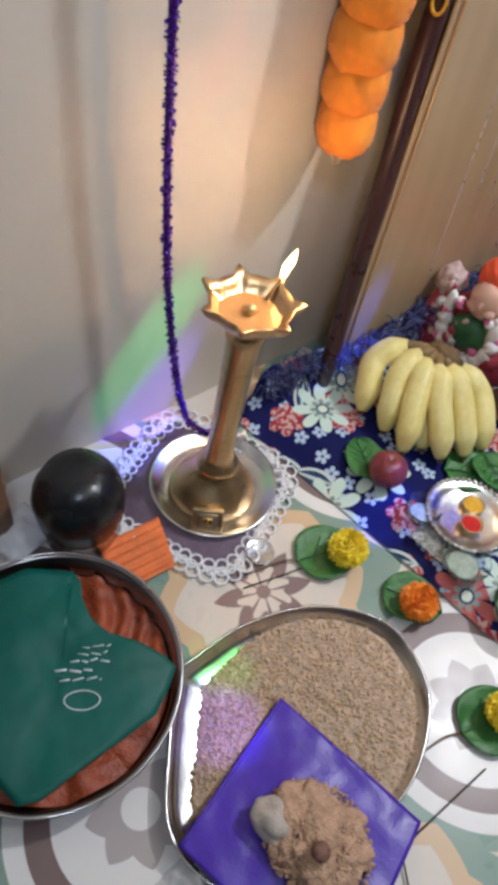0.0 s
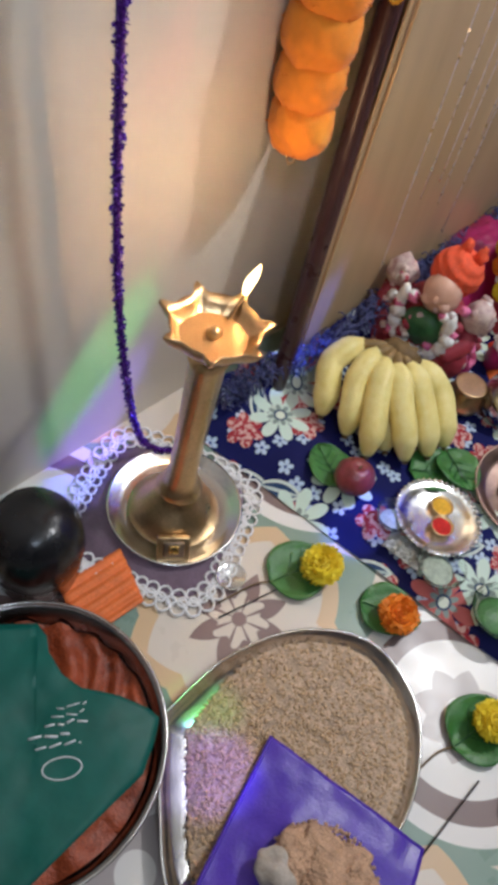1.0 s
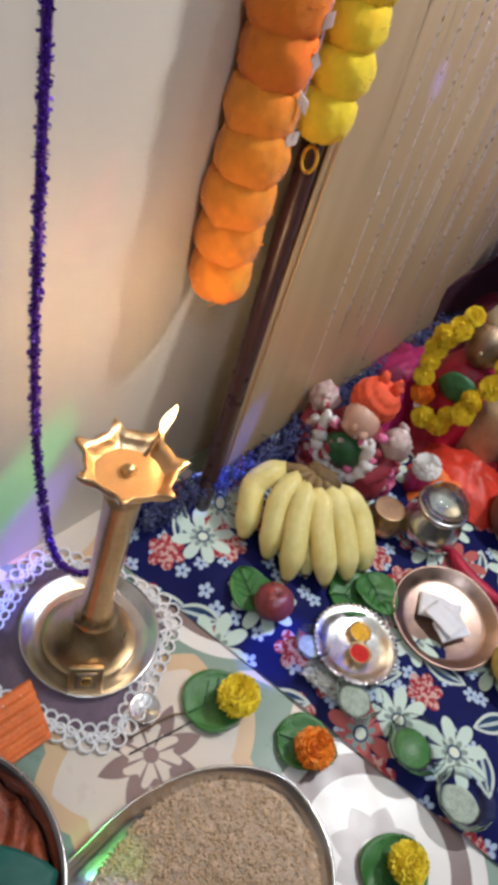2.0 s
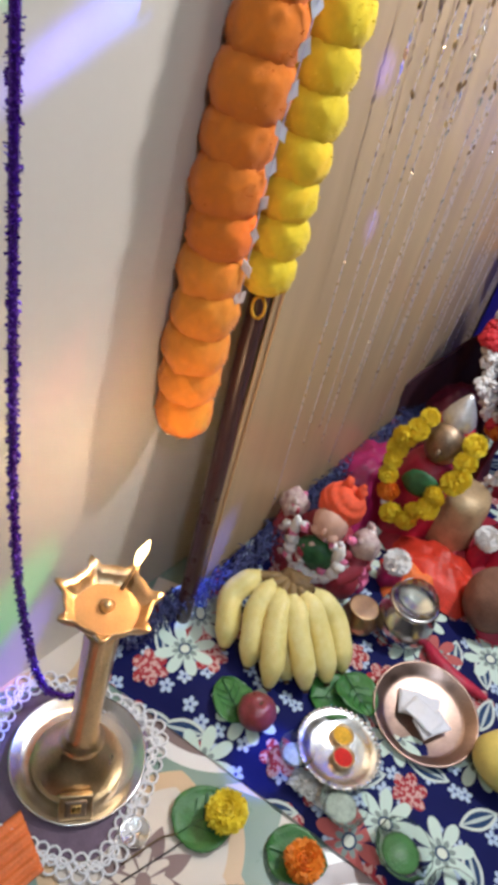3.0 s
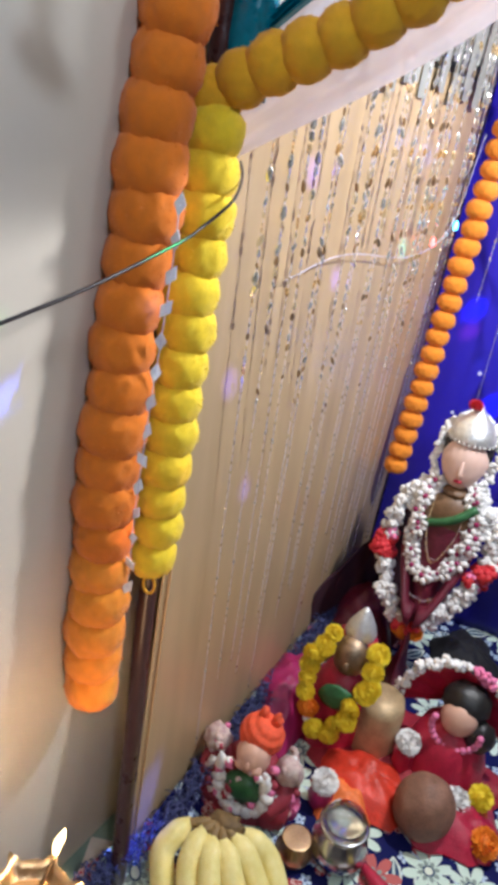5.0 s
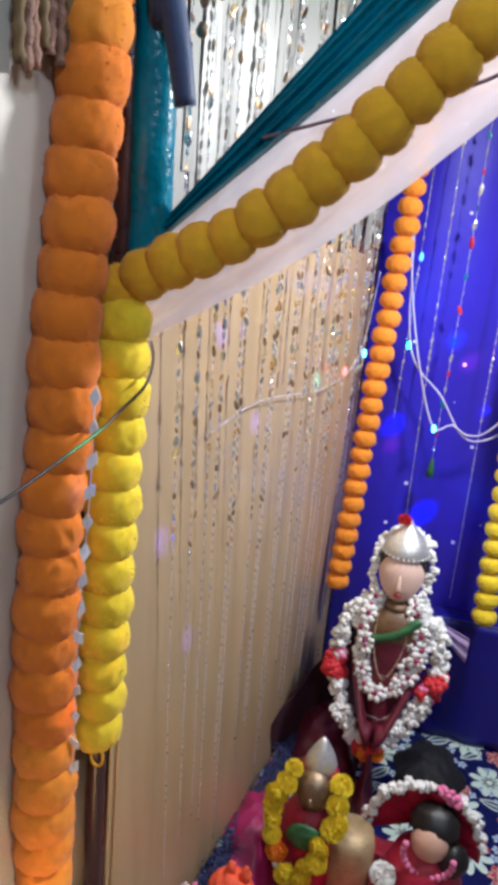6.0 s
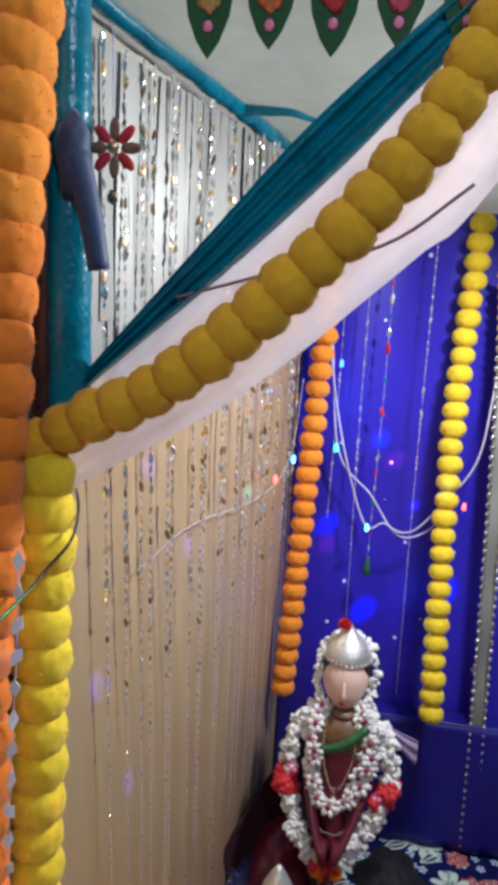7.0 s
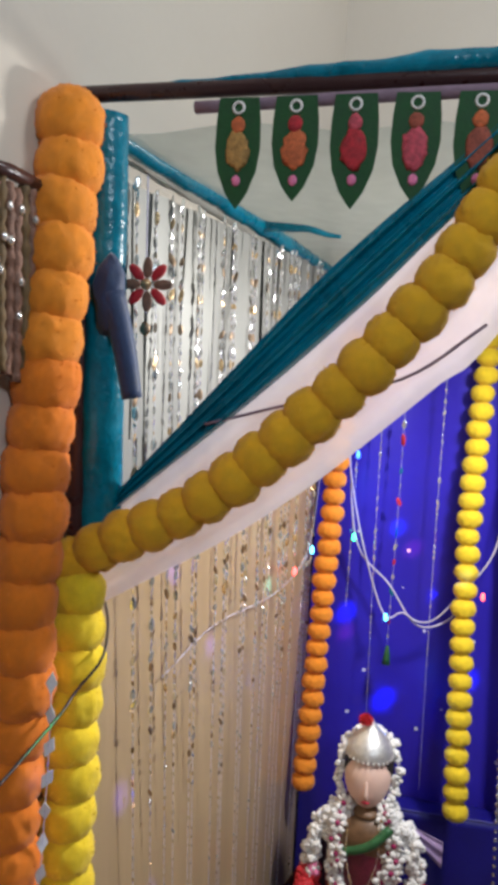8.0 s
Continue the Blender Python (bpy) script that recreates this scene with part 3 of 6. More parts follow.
part("post", tube(curve([(-0.501, 0.725, 0), (-0.522, 0.762, 0.3), (-0.543, 0.798, 0.62), (-0.556, 0.845, 1.2), (-0.562, 0.868, 1.742)], 24), 0.0135, 16), BROWN_POST, frame_ob)


def wrapped(points, r0, r1, seed):
    """A pipe with cloth wound round it in ridges."""
    line = curve(points, 60)
    bm = tube(line, lambda t: r0 + (r1 - r0) * t, 14)
    for v in bm.verts:
        v.co += Vector((0, 0, 1)) * 0.004 * noise.noise(v.co * 28 + Vector((seed, 0, 0))) + Vector((0, 1, 0)) * 0.004 * noise.noise(v.co * 33 + Vector((0, seed, 0)))
    return bm


part("front_rail", tube(curve([(-0.59, 0.872, 1.748), (-0.05, 0.872, 1.752), (0.75, 0.862, 1.75)], 20), 0.0095, 12), BROWN_POST, frame_ob)
part("rail_wrap", wrapped([(-0.47, 0.872, 1.756), (-0.3, 0.872, 1.760), (-0.05, 0.872, 1.770), (0.75, 0.865, 1.766)], 0.004, 0.034, 3), TEAL, frame_ob, "teal satin laid along the rail")
part("side_rail", wrapped([(-0.556, 0.86, 1.715), (panel_x(1.3), 1.3, 1.69), (panel_x(1.8), 1.80, 1.66)], 0.013, 0.015, 5), TEAL, frame_ob, "teal satin wound round the rail")
part("side_rail", wrapped([(0.75, 0.86, 1.73), (0.78, 1.80, 1.66)], 0.013, 0.013, 6), TEAL, frame_ob)
part("back_rail", wrapped([(panel_x(1.8), 1.80, 1.66), (0.78, 1.80, 1.66)], 0.012, 0.012, 7), TEAL, frame_ob)
part("cross_bar", wrapped([(panel_x(1.36), 1.36, 1.685), (-0.40, 1.36, 1.685), (-0.32, 1.38, 1.672)], 0.011, 0.003, 8), TEAL, frame_ob)
# teal satin bound round the upper half of the front post
part("post_wrap", wrapped([(-0.531, 0.862, 1.20), (-0.531, 0.862, 1.45), (-0.531, 0.862, 1.72)], 0.026, 0.022, 11), TEAL, frame_ob, "teal satin wound round the post")
bow = thing("cloth_knot", "dark blue velvet knot tied round the canopy post", "cloth")
part("knot", ball((-0.515, 0.838, 1.515), (0.018, 0.016, 0.045), 3, 0.3, 25), TEAL_DARK, bow)
part("tail", tube(curve([(-0.512, 0.836, 1.52), (-0.497, 0.84, 1.46), (-0.486, 0.842, 1.40)], 14), lambda t: 0.015 - 0.003 * t, 8), TEAL_DARK, bow)

side = thing("side_panel", "gold-brown foil cloth hung along the canopy's side", "cloth")


def panel_point(u, v):
    z = 0.03 + v * 1.26
    front = hem_at(z)[1] - 0.018
    y = front + u * (1.79 - front)
    return (panel_at(y, z) + 0.0012 * noise.noise(Vector((u * 30, v * 0.8, 9))) + 0.006 * noise.noise(Vector((u * 5, v * 3, 1))), y, z)


part("cloth", sheet(panel_point, 130, 24, 0.003), GOLD_FOIL, side)
part("front_hem", tube([(hem_at(z / 10)[0] + 0.001, hem_at(z / 10)[1] - 0.003, z / 10 + 0.02) for z in range(13)], 0.0022, 6), GOLD_FOIL, side, "pale folded front hem")
foil_ob = thing("foil_curtain", "silver foil strip curtain hung under the side rail", "curtain")
rng = random.Random(4)
for k in range(44):
    y0 = 0.93 + k * 0.0195
    dx, tw = rng.uniform(-0.003, 0.003), rng.uniform(-1.5, 1.5)

    def strip(u, v, y0=y0, dx=dx, tw=tw):
        z = 1.66 - v * (0.37 + 0.05 * math.sin(y0 * 91))
        a = tw + 2.2 * noise.noise(Vector((y0 * 40, z * 5, 0)))
        w = (u - 0.5) * 0.034
        y = y0 + w * math.cos(a * 0.07) + 0.004 * math.sin(z * 11 + tw)
        return (panel_x(y) + 0.008 + dx + w * math.sin(a * 0.07), y, z)

    part("strip", sheet(strip, 2, 22), SILVER_FOIL, foil_ob)
part("backing", sheet(lambda u, v: (panel_x(0.92 + 0.87 * u) - 0.004 + 0.004 * noise.noise(Vector((u * 60, v * 2, 0))), 0.92 + 0.87 * u, 1.27 + 0.39 * v), 90, 6), foil("matt_silver_foil", (0.26, 0.26, 0.24), (0.40, 0.40, 0.37), 0.30, 0.46), foil_ob)

back = thing("backdrop_cloth", "royal blue satin cloth hung behind the altar", "cloth")


def back_point(u, v):
    x = -0.45 + u * 1.3
    return (x, 1.835 + 0.012 * math.sin(x * 26 + 0.4 * math.sin(v * 5)) + 0.008 * noise.noise(Vector((x * 7, v * 4, 3))), 0.0 + v * 1.585)


part("cloth", sheet(back_point, 110, 30, 0.002), BLUE_BACK, back)

roof = thing("roof_cloth", "pale sheer cloth sagging over the canopy", "cloth")


def roof_point(u, v):
    y = 0.90 + v * 0.88
    x0, x1 = panel_x(y), 0.75
    x = x0 + u * (x1 - x0)
    return (x, y, 1.715 - 0.035 * math.sin(3.14 * u) * math.sin(3.14 * v) + 0.010 * noise.noise(Vector((x * 9, y * 3, 0))) - 0.04 * v)


part("cloth", sheet(roof_point, 60, 30), ROOF_SHEER, roof)
for k, (u0, wide) in enumerate(((0.34, 0.03), (0.42, 0.02), (0.52, 0.035))):
    part("band", sheet(lambda a, b, u0=u0, wide=wide: Vector(roof_point(u0 + wide * a - 0.16 * b, b * 0.55)) - Vector((0, 0, 0.004)), 4, 20), TEAL, roof, "teal satin band")

# ---- the swag across the front ----
TOP = [(-0.552, 0.868, 1.235), (-0.53, 0.864, 1.262), (-0.393, 0.862, 1.415), (-0.282, 0.862, 1.538), (-0.202, 0.862, 1.615), (-0.148, 0.862, 1.663), (-0.05, 0.865, 1.755)]
MID = [(-0.545, 0.868, 1.222), (-0.50, 0.862, 1.272), (-0.346, 0.860, 1.406), (-0.231, 0.860, 1.515), (-0.165, 0.860, 1.585), (-0.128, 0.860, 1.624), (-0.02, 0.865, 1.745)]
LOW = [(-0.530, 0.862, 1.140), (-0.371, 0.86, 1.240), (-0.272, 0.86, 1.315), (-0.193, 0.86, 1.387), (-0.140, 0.86, 1.437), (-0.095, 0.86, 1.480), (0.05, 0.865, 1.70)]
top_line, mid_line, low_line = curve(TOP, 61), curve(MID, 61), curve(LOW, 61)
swag = thing("front_swag", "pale pink net swag edged with gathered teal satin", "drape")


def net_point(u, v):
    a, b = top_line[round(u * 60)].lerp(mid_line[round(u * 60)], 0.7), low_line[round(u * 60)]
    p = a.lerp(b, v)
    return p + Vector((0, 0.010 + 0.006 * math.sin(v * 17 + u * 4) + 0.004 * noise.noise(p * 15), 0))


part("net", sheet(net_point, 60, 16), PALE_SHEER, swag)


def satin_point(u, v):
    a, b = top_line[round(u * 60)], mid_line[round(u * 60)]
    n = noise.noise(Vector((u * 2.5, v * 7, 0)))
    return a.lerp(b, v) + Vector((0, -0.005 + 0.004 * math.sin(v * 19 + 2.5 * u) + 0.003 * math.sin(v * 41 - 4 * u) + 0.004 * n, 0))


part("satin_edge", sheet(satin_point, 60, 34), TEAL, swag, "gathered teal satin edge")
part("cord", tube(curve([(-0.40, 0.852, 1.375), (-0.30, 0.855, 1.405), (-0.18, 0.852, 1.44), (-0.10, 0.855, 1.50)], 20), 0.002, 6), MAUVE, swag)

yarn_garland("swag_garland", "ochre yarn pompon garland along the front swag", [(-0.553, 0.836, 1.200), (-0.503, 0.835, 1.231), (-0.412, 0.834, 1.277), (-0.325, 0.834, 1.346), (-0.254, 0.832, 1.415), (-0.192, 0.830, 1.483), (-0.140, 0.832, 1.551), (-0.100, 0.834, 1.620), (-0.03, 0.838, 1.735)], 21, 0.0305, 0.0290, OCHRE, 2, "canopy garlands")
yarn_garland("post_garland", "yellow yarn pompon garland down the front post", [(-0.541, 0.828, 1.165), (-0.535, 0.795, 0.9), (-0.529, 0.768, 0.645)], 13, 0.0345, 0.034, YELLOW, 3, "canopy garlands")
yarn_garland("wall_garland", "thick orange yarn pompon garland beside the canopy post", [(-0.560, 0.826, 1.70), (-0.564, 0.788, 1.45), (-0.569, 0.744, 1.1), (-0.569, 0.713, 0.8), (-0.563, 0.699, 0.455)], 27, 0.0385, 0.041, ORANGE, 4, "canopy garlands", swap=(ORANGE_LIGHT, lambda i: i < 6 or i > 21))
hook = thing("garland_hook", "small brass hook at the orange garland's end", "hook")
part("wire", tube([(-0.570, 0.700, 0.43), (-0.570, 0.699, 0.410), (-0.564, 0.699, 0.400), (-0.558, 0.699, 0.407), (-0.560, 0.699, 0.417)], 0.0015, 6), BRASS, hook)
yarn_garland("back_garland", "orange yarn pompon garland on the blue backdrop", [(-0.325, 1.745, 1.50), (-0.345, 1.735, 1.05), (-0.365, 1.68, 0.45)], 27, 0.0275, 0.0225, ORANGE_LIGHT, 5, "backdrop garlands")
yarn_garland("back_garland", "yellow yarn pompon garland on the blue backdrop", [(-0.015, 1.79, 1.56), (-0.030, 1.77, 1.10), (-0.016, 1.66, 0.455)], 28, 0.0275, 0.0225, YELLOW, 6, "backdrop garlands")

# ring threaded on the post
ringo = thing("key_ring", "small yellow ring hung on the brown post", "ring")
part("ring", tube([(-0.532 + 0.009 * math.cos(a / 12 * 6.283), 0.777, 0.588 + 0.015 * math.sin(a / 12 * 6.283)) for a in range(12)], 0.0022, 6, closed=True), YELLOW_POWDER, ringo)

# ---- the pennant string ----
toran = thing("pennant_string", "green felt pennants with red and orange emblems on a ribbon", "bunting")
part("ribbon", tube(curve([(-0.43, 0.866, 1.728), (-0.1, 0.862, 1.735), (0.35, 0.86, 1.735)], 30), 0.007, 8), MAUVE, toran)
EMBLEMS = [plain("printed_" + n, c, 0.75, vary=0.5, scale=160) for n, c in (("ochre", (0.40, 0.22, 0.06)), ("orange", (0.55, 0.13, 0.04)), ("red", (0.40, 0.02, 0.03)), ("pink", (0.50, 0.07, 0.10)), ("brown", (0.30, 0.07, 0.04)), ("orange", (0.55, 0.13, 0.04)), ("red", (0.40, 0.02, 0.03)))]
for k in range(7):
    x, low = -0.377 + 0.0635 * k, 1.616 + 0.008 * (k % 2)
    half, z0 = 0.0255, 1.734
    side_pts = [(half * f, z0 + (low - z0) * g) for f, g in ((0.86, 0.0), (0.97, 0.22), (1.0, 0.45), (0.86, 0.66), (0.50, 0.85), (0.22, 0.94), (0.0, 1.0))]
    out = [(x + a, z) for a, z in side_pts] + [(x - a, z) for a, z in reversed(side_pts[:-1])]

    def upright(bm, y):
        for v in bm.verts:
            v.co = Vector((v.co.x, y - v.co.z, v.co.y))
        return bm

    pen = part("pennant", upright(slab(out, 0, 0.002), 0.858), PENNANT, toran, flat=True)
    part("emblem", ball((x, 0.855, 1.678), (0.013, 0.0014, 0.021), 3, 0.35, 30), EMBLEMS[k], pen)
    part("emblem", ball((x, 0.855, 1.705), (0.008, 0.0014, 0.009), 2, 0.2, 30), EMBLEMS[(k + 1) % 7], pen)
    part("dot", tube([(x + 0.006 * math.cos(a / 10 * 6.283), 0.855, 1.723 + 0.006 * math.sin(a / 10 * 6.283)) for a in range(10)], 0.0015, 6, closed=True), PETAL_W, pen)
    part("dot", ball((x, 0.855, 1.646), (0.005, 0.002, 0.006), 2), PINK, pen)

# ---- strings of beads and chips along the side panel ----
bead_mesh = {}
for key, mat in (("gold", GOLD_CHIP), ("mirror", MIRROR), ("red", PETAL_R), ("green", TEAL), ("dark", DARK_METAL)):
    bm = bmesh.new()
    bmesh.ops.create_icosphere(bm, subdivisions=1, radius=1.0)
    bead_mesh[key] = to_mesh("bead", bm, mat, True)


def bead_string(name, label, line, gap, kinds, size, seed, group):
    rng = random.Random(seed)
    length = sum((b - a).length for a, b in zip(line, line[1:]))
    count = int(length / gap)
    pts = curve(line, count)
    ob = thing(name, label, "decoration", group=group)
    part("thread", tube(pts[::4] + [pts[-1]], 0.0006, 4), CLEAR_WIRE, ob)
    bms = {}
    for i, p in enumerate(pts):
        key = kinds[i % len(kinds)]
        bm = bms.setdefault(key, bmesh.new())
        s = size * rng.uniform(0.5, 1.3) * (0.55 + 0.85 * min(1.0, max(0.0, (p.z - 0.65) / 0.4)))
        bmesh.ops.create_icosphere(bm, subdivisions=1, radius=1.0, matrix=Matrix.Translation(p) @ pose(0, 0, 0, 0, 0, rng.uniform(0, 180)) @ pose(0, 0, 0, rng.uniform(-25, 25), 0, 0) @ Matrix.Diagonal((s * 0.35, s, s * 2.2, 1)))
    for key, bm in bms.items():
        tagged(part("chip_rest", bm, bead_mesh[key].materials[0], ob, flat=True), kind="stuff")
    return ob


rng = random.Random(9)
for k in range(21):
    y = 0.925 + k * 0.040 + rng.uniform(-0.02, 0.02)
    off = 0.010 + rng.uniform(0, 0.012)
    end = rng.uniform(0.12, 0.42)
    bead_string("bead_string", "string of gold and mirror chips along the side panel", [Vector((panel_at(y, 1.66) + off, y, 1.66)), Vector((panel_at(y, 1.0) + off + 0.004, y, 1.0)), Vector((panel_at(y, end) + off, y, end))], 0.0155, ("mirror", "mirror", "gold", "mirror", "mirror", "dark"), 0.0029, 20 + k, "side bead strings")
# white diamond chips between the two front garlands
dia = thing("diamond_string", "string of white paper diamonds between the garlands", "decoration")
rng = random.Random(3)
line = curve([(-0.520, 0.726, 1.10), (-0.522, 0.725, 1.01), (-0.527, 0.717, 0.85), (-0.528, 0.711, 0.74), (-0.526, 0.707, 0.63)], 14)
part("thread", tube(line, 0.0006, 4), CLEAR_WIRE, dia)
for i, p in enumerate(line):
    bm = slab([(0.0, 0.012), (0.0065, 0.0), (0.0, -0.012), (-0.0065, 0.0)], 0, 0.001)
    for v in bm.verts:
        v.co = Vector((v.co.x, v.co.z, v.co.y))
    ob = part("diamond", bm, PAPER, dia, flat=True)
    ob.matrix_basis = Matrix.Translation(p) @ pose(0, 0, 0, rng.uniform(-15, 15), rng.uniform(-30, 30), rng.uniform(-10, 50))

# strings before the backdrop
for k, (x, z1, z0, kinds) in enumerate(((-0.30, 1.57, 0.86, ("mirror",)), (-0.245, 1.57, 0.60, ("mirror",)), (-0.195, 1.57, 0.76, ("red", "mirror", "green", "mirror")), (-0.105, 1.57, 0.42, ("mirror",)), (0.07, 1.57, 0.82, ("red", "green", "mirror")))):
    bead_string("bead_string", "thin glittering string before the blue backdrop", [Vector((x, 1.79, z1)), Vector((x + 0.003, 1.785, (z1 + z0) / 2)), Vector((x + 0.012 * (k % 2), 1.78, z0))], 0.013 if len(kinds) == 1 else 0.035, kinds, 0.0022 if len(kinds) == 1 else 0.0042, 60 + k, "backdrop strings")
pend = thing("tassel", "small dark green tassel at a string's end", "tassel")
part("tuft", lathe([(0, 0.02), (0.004, 0.016), (0.008, -0.01), (0.010, -0.028), (0, -0.03)], 12, (-0.194, 1.78, 0.755)), SAREE_GREEN, pend)
trim = thing("silver_trim", "wide silver ribbon trim hanging beside the backdrop", "ribbon")
part("band", sheet(lambda u, v: (0.030 + 0.032 * u + 0.072 * (1 - v) ** 0.7, 1.765 + 0.004 * math.sin(v * 40), 0.05 + v * 1.4), 4, 60, 0.002), SILVER_FOIL, trim)
for side_k in (0, 1):
    bm = bmesh.new()
    for i in range(64):
        v = i / 63
        ball((0.030 + 0.032 * side_k + 0.072 * (1 - v) ** 0.7, 1.760, 0.05 + v * 1.4), (0.007, 0.005, 0.009), 1, into=bm)
    part("scallop_edge", bm, SILVER, trim)
stool = thing("covered_stool", "low stool covered in royal blue satin behind the goddess", "stool")
STOOL_BLUE = plain("deep_blue_satin", (0.010, 0.006, 0.22), 0.5, vary=0.4, scale=8, bump=0.3)
part("front_drop", sheet(lambda u, v: (-0.16 + 0.36 * u, 1.757 + 0.004 * math.sin(u * 22) * (1 - v), 0.025 + 0.345 * v + 0.012 * u), 40, 16, 0.003), STOOL_BLUE, stool)
part("top_cover", sheet(lambda u, v: (-0.16 + 0.36 * u, 1.756 + 0.055 * v, 0.373 + 0.012 * u + 0.003 * math.sin(u * 15) * v), 40, 6, 0.003), STOOL_BLUE, stool)

# ---- the light string ----
lights = thing("light_string", "pale cable with small coloured lights before the backdrop", "string lights")
LOOP = [(-0.33, 1.775, 1.33), (-0.30, 1.77, 1.15), (-0.255, 1.765, 0.98), (-0.205, 1.76, 0.855), (-0.165, 1.76, 0.868), (-0.13, 1.76, 0.85), (-0.09, 1.76, 0.86), (-0.04, 1.755, 0.925), (0.03, 1.755, 1.04), (0.05, 1.76, 1.22)]
part("cable", tube(curve(LOOP, 80), 0.0022, 6), CLEAR_WIRE, lights)
part("cable", tube(curve([(-0.32, 1.775, 1.30), (-0.285, 1.772, 1.03), (-0.20, 1.768, 0.93), (-0.13, 1.765, 0.84), (-0.06, 1.765, 0.86), (-0.02, 1.76, 0.93)], 60), 0.0022, 6), CLEAR_WIRE, lights)
part("cable", tube(curve([(-0.37, 1.70, 1.20), (-0.385, 1.66, 1.02), (-0.42, 1.5, 0.97), (-0.47, 1.2, 1.0), (-0.50, 1.02, 0.98)], 60), 0.0008, 6), CLEAR_WIRE, lights)
GLOWS = [("red", (1.0, 0.12, 0.10)), ("green", (0.1, 1.0, 0.35)), ("blue", (0.08, 0.25, 1.0)), ("cyan", (0.2, 0.8, 1.0))]
glow_mats = {n: glowing(n + "_led", c, 6.0) for n, c in GLOWS}
for p, n in (((-0.293, 1.76, 1.234), "blue"), ((-0.29, 1.755, 1.036), "green"), ((-0.202, 1.75, 0.852), "cyan"), ((-0.035, 1.745, 0.928), "green"), ((0.012, 1.745, 0.93), "red"), ((-0.375, 1.66, 1.02), "cyan"), ((-0.40, 1.58, 0.99), "red")):
    led = part("bulb", lathe([(0, 0.012), (0.003, 0.010), (0.0045, 0.003), (0.0045, -0.004), (0, -0.008)], 10, p), glow_mats[n], lights)
for p, n, w in (((-0.26, 1.72, 1.15), "blue", 0.25), ((-0.12, 1.70, 0.66), "blue", 0.25), ((-0.15, 1.72, 0.95), "red", 0.02), ((-0.28, 1.55, 1.05), "cyan", 0.02)):
    lamp("led_lamp", "POINT", w, dict(GLOWS)[n], pose(*p), 0.01)
cable = thing("power_cable", "thin dark cable slung from the wall to the canopy", "cable")
part("cable", tube(curve([(wall_x(0.1) + 0.01, 0.1, 1.02), (-0.60, 0.36, 0.992), (-0.530, 0.525, 1.030), (-0.509, 0.70, 1.064), (-0.508, 0.76, 1.078), (-0.492, 0.79, 1.105), (-0.512, 0.85, 1.122), (-0.532, 0.885, 1.135)], 60), 0.0018, 6), WIRE, cable)

# ---- wall hangings ----
tinsel = thing("tinsel_garland", "purple tinsel garland hanging down the wall", "garland")
line = curve([(-0.605, 0.443, 2.2), (-0.600, 0.445, 1.3), (-0.598, 0.443, 0.65), (-0.597, 0.448, 0.38), (-0.590, 0.462, 0.20), (-0.578, 0.480, 0.07), (-0.562, 0.500, 0.024), (-0.535, 0.525, 0.020)], 420)
part("cord", tube(line[::6] + [line[-1]], 0.0042, 6), PURPLE, tinsel)
bm = bmesh.new()
rng = random.Random(8)
for i, p in enumerate(line):
    turn = along(line, i)
    for k in range(7):
        a = rng.uniform(0, 6.283)
        d = turn @ Vector((math.cos(a), math.sin(a), rng.uniform(-0.5, 0.5)))
        s = turn @ Vector((-math.sin(a), math.cos(a), rng.uniform(-1, 1))) * 0.0013
        tip = p + d * rng.uniform(0.005, 0.0078)
        vs = [bm.verts.new(q) for q in (p - s, p + s, tip + s, tip - s)]
        bm.faces.new(vs)
part("tinsel", bm, PURPLE, tinsel, flat=True)
bell = thing("wall_bell", "small brown bell hung on a red bead", "bell")
part("bead", ball((-0.548, 0.556, 1.325), (0.013, 0.013, 0.013), 2), PETAL_R, bell)
part("bell_body", lathe([(0, 0.026), (0.006, 0.024), (0.010, 0.012), (0.014, 0.0), (0.024, -0.012), (0.022, -0.014), (0, -0.008)], 24, (-0.545, 0.556, 1.288)), COCONUT, bell)
part("cord", tube([(-0.548, 0.556, 1.30), (-0.548, 0.556, 1.5), (-0.575, 0.556, 2.0)], 0.001, 5), WIRE, bell)
tassel = thing("beaded_tassel", "dark brown beaded strands hanging on the wall", "wall hanging")
rng = random.Random(17)
for k in range(9):
    y = 0.690 + 0.011 * k
    x = wall_x(y) + 0.020
    part("strand", tube(curve([(x, y, 1.622 - 0.004 * (k % 3)), (x + rng.uniform(-0.004, 0.004), y + rng.uniform(-0.004, 0.004), 1.51), (x, y + rng.uniform(-0.003, 0.003), 1.40 + rng.uniform(0, 0.03))], 30), lambda t, k=k: 0.0055 + 0.0015 * math.sin(t * 60 + k), 7), COCONUT if k % 3 else BANANA_TIP, tassel)
part("rod", tube([(wall_x(0.68) + 0.02, 0.68, 1.625), (wall_x(0.73) + 0.022, 0.73, 1.628), (wall_x(0.79) + 0.02, 0.79, 1.622)], 0.008, 8), BROWN_POST, tassel)
for k in range(12):
    y = 0.695 + 0.085 * rng.random()
    part("bead", ball((wall_x(y) + 0.028, y, rng.uniform(1.42, 1.60)), (0.004, 0.004, 0.006), 1), MIRROR, tassel)
badge = thing("hanging_flower", "dark red enamel flower hung before the foil curtain", "ornament")
part("thread", tube([(-0.492, 0.886, 1.66), (-0.490, 0.886, 1.50)], 0.001, 5), CLEAR_WIRE, badge)
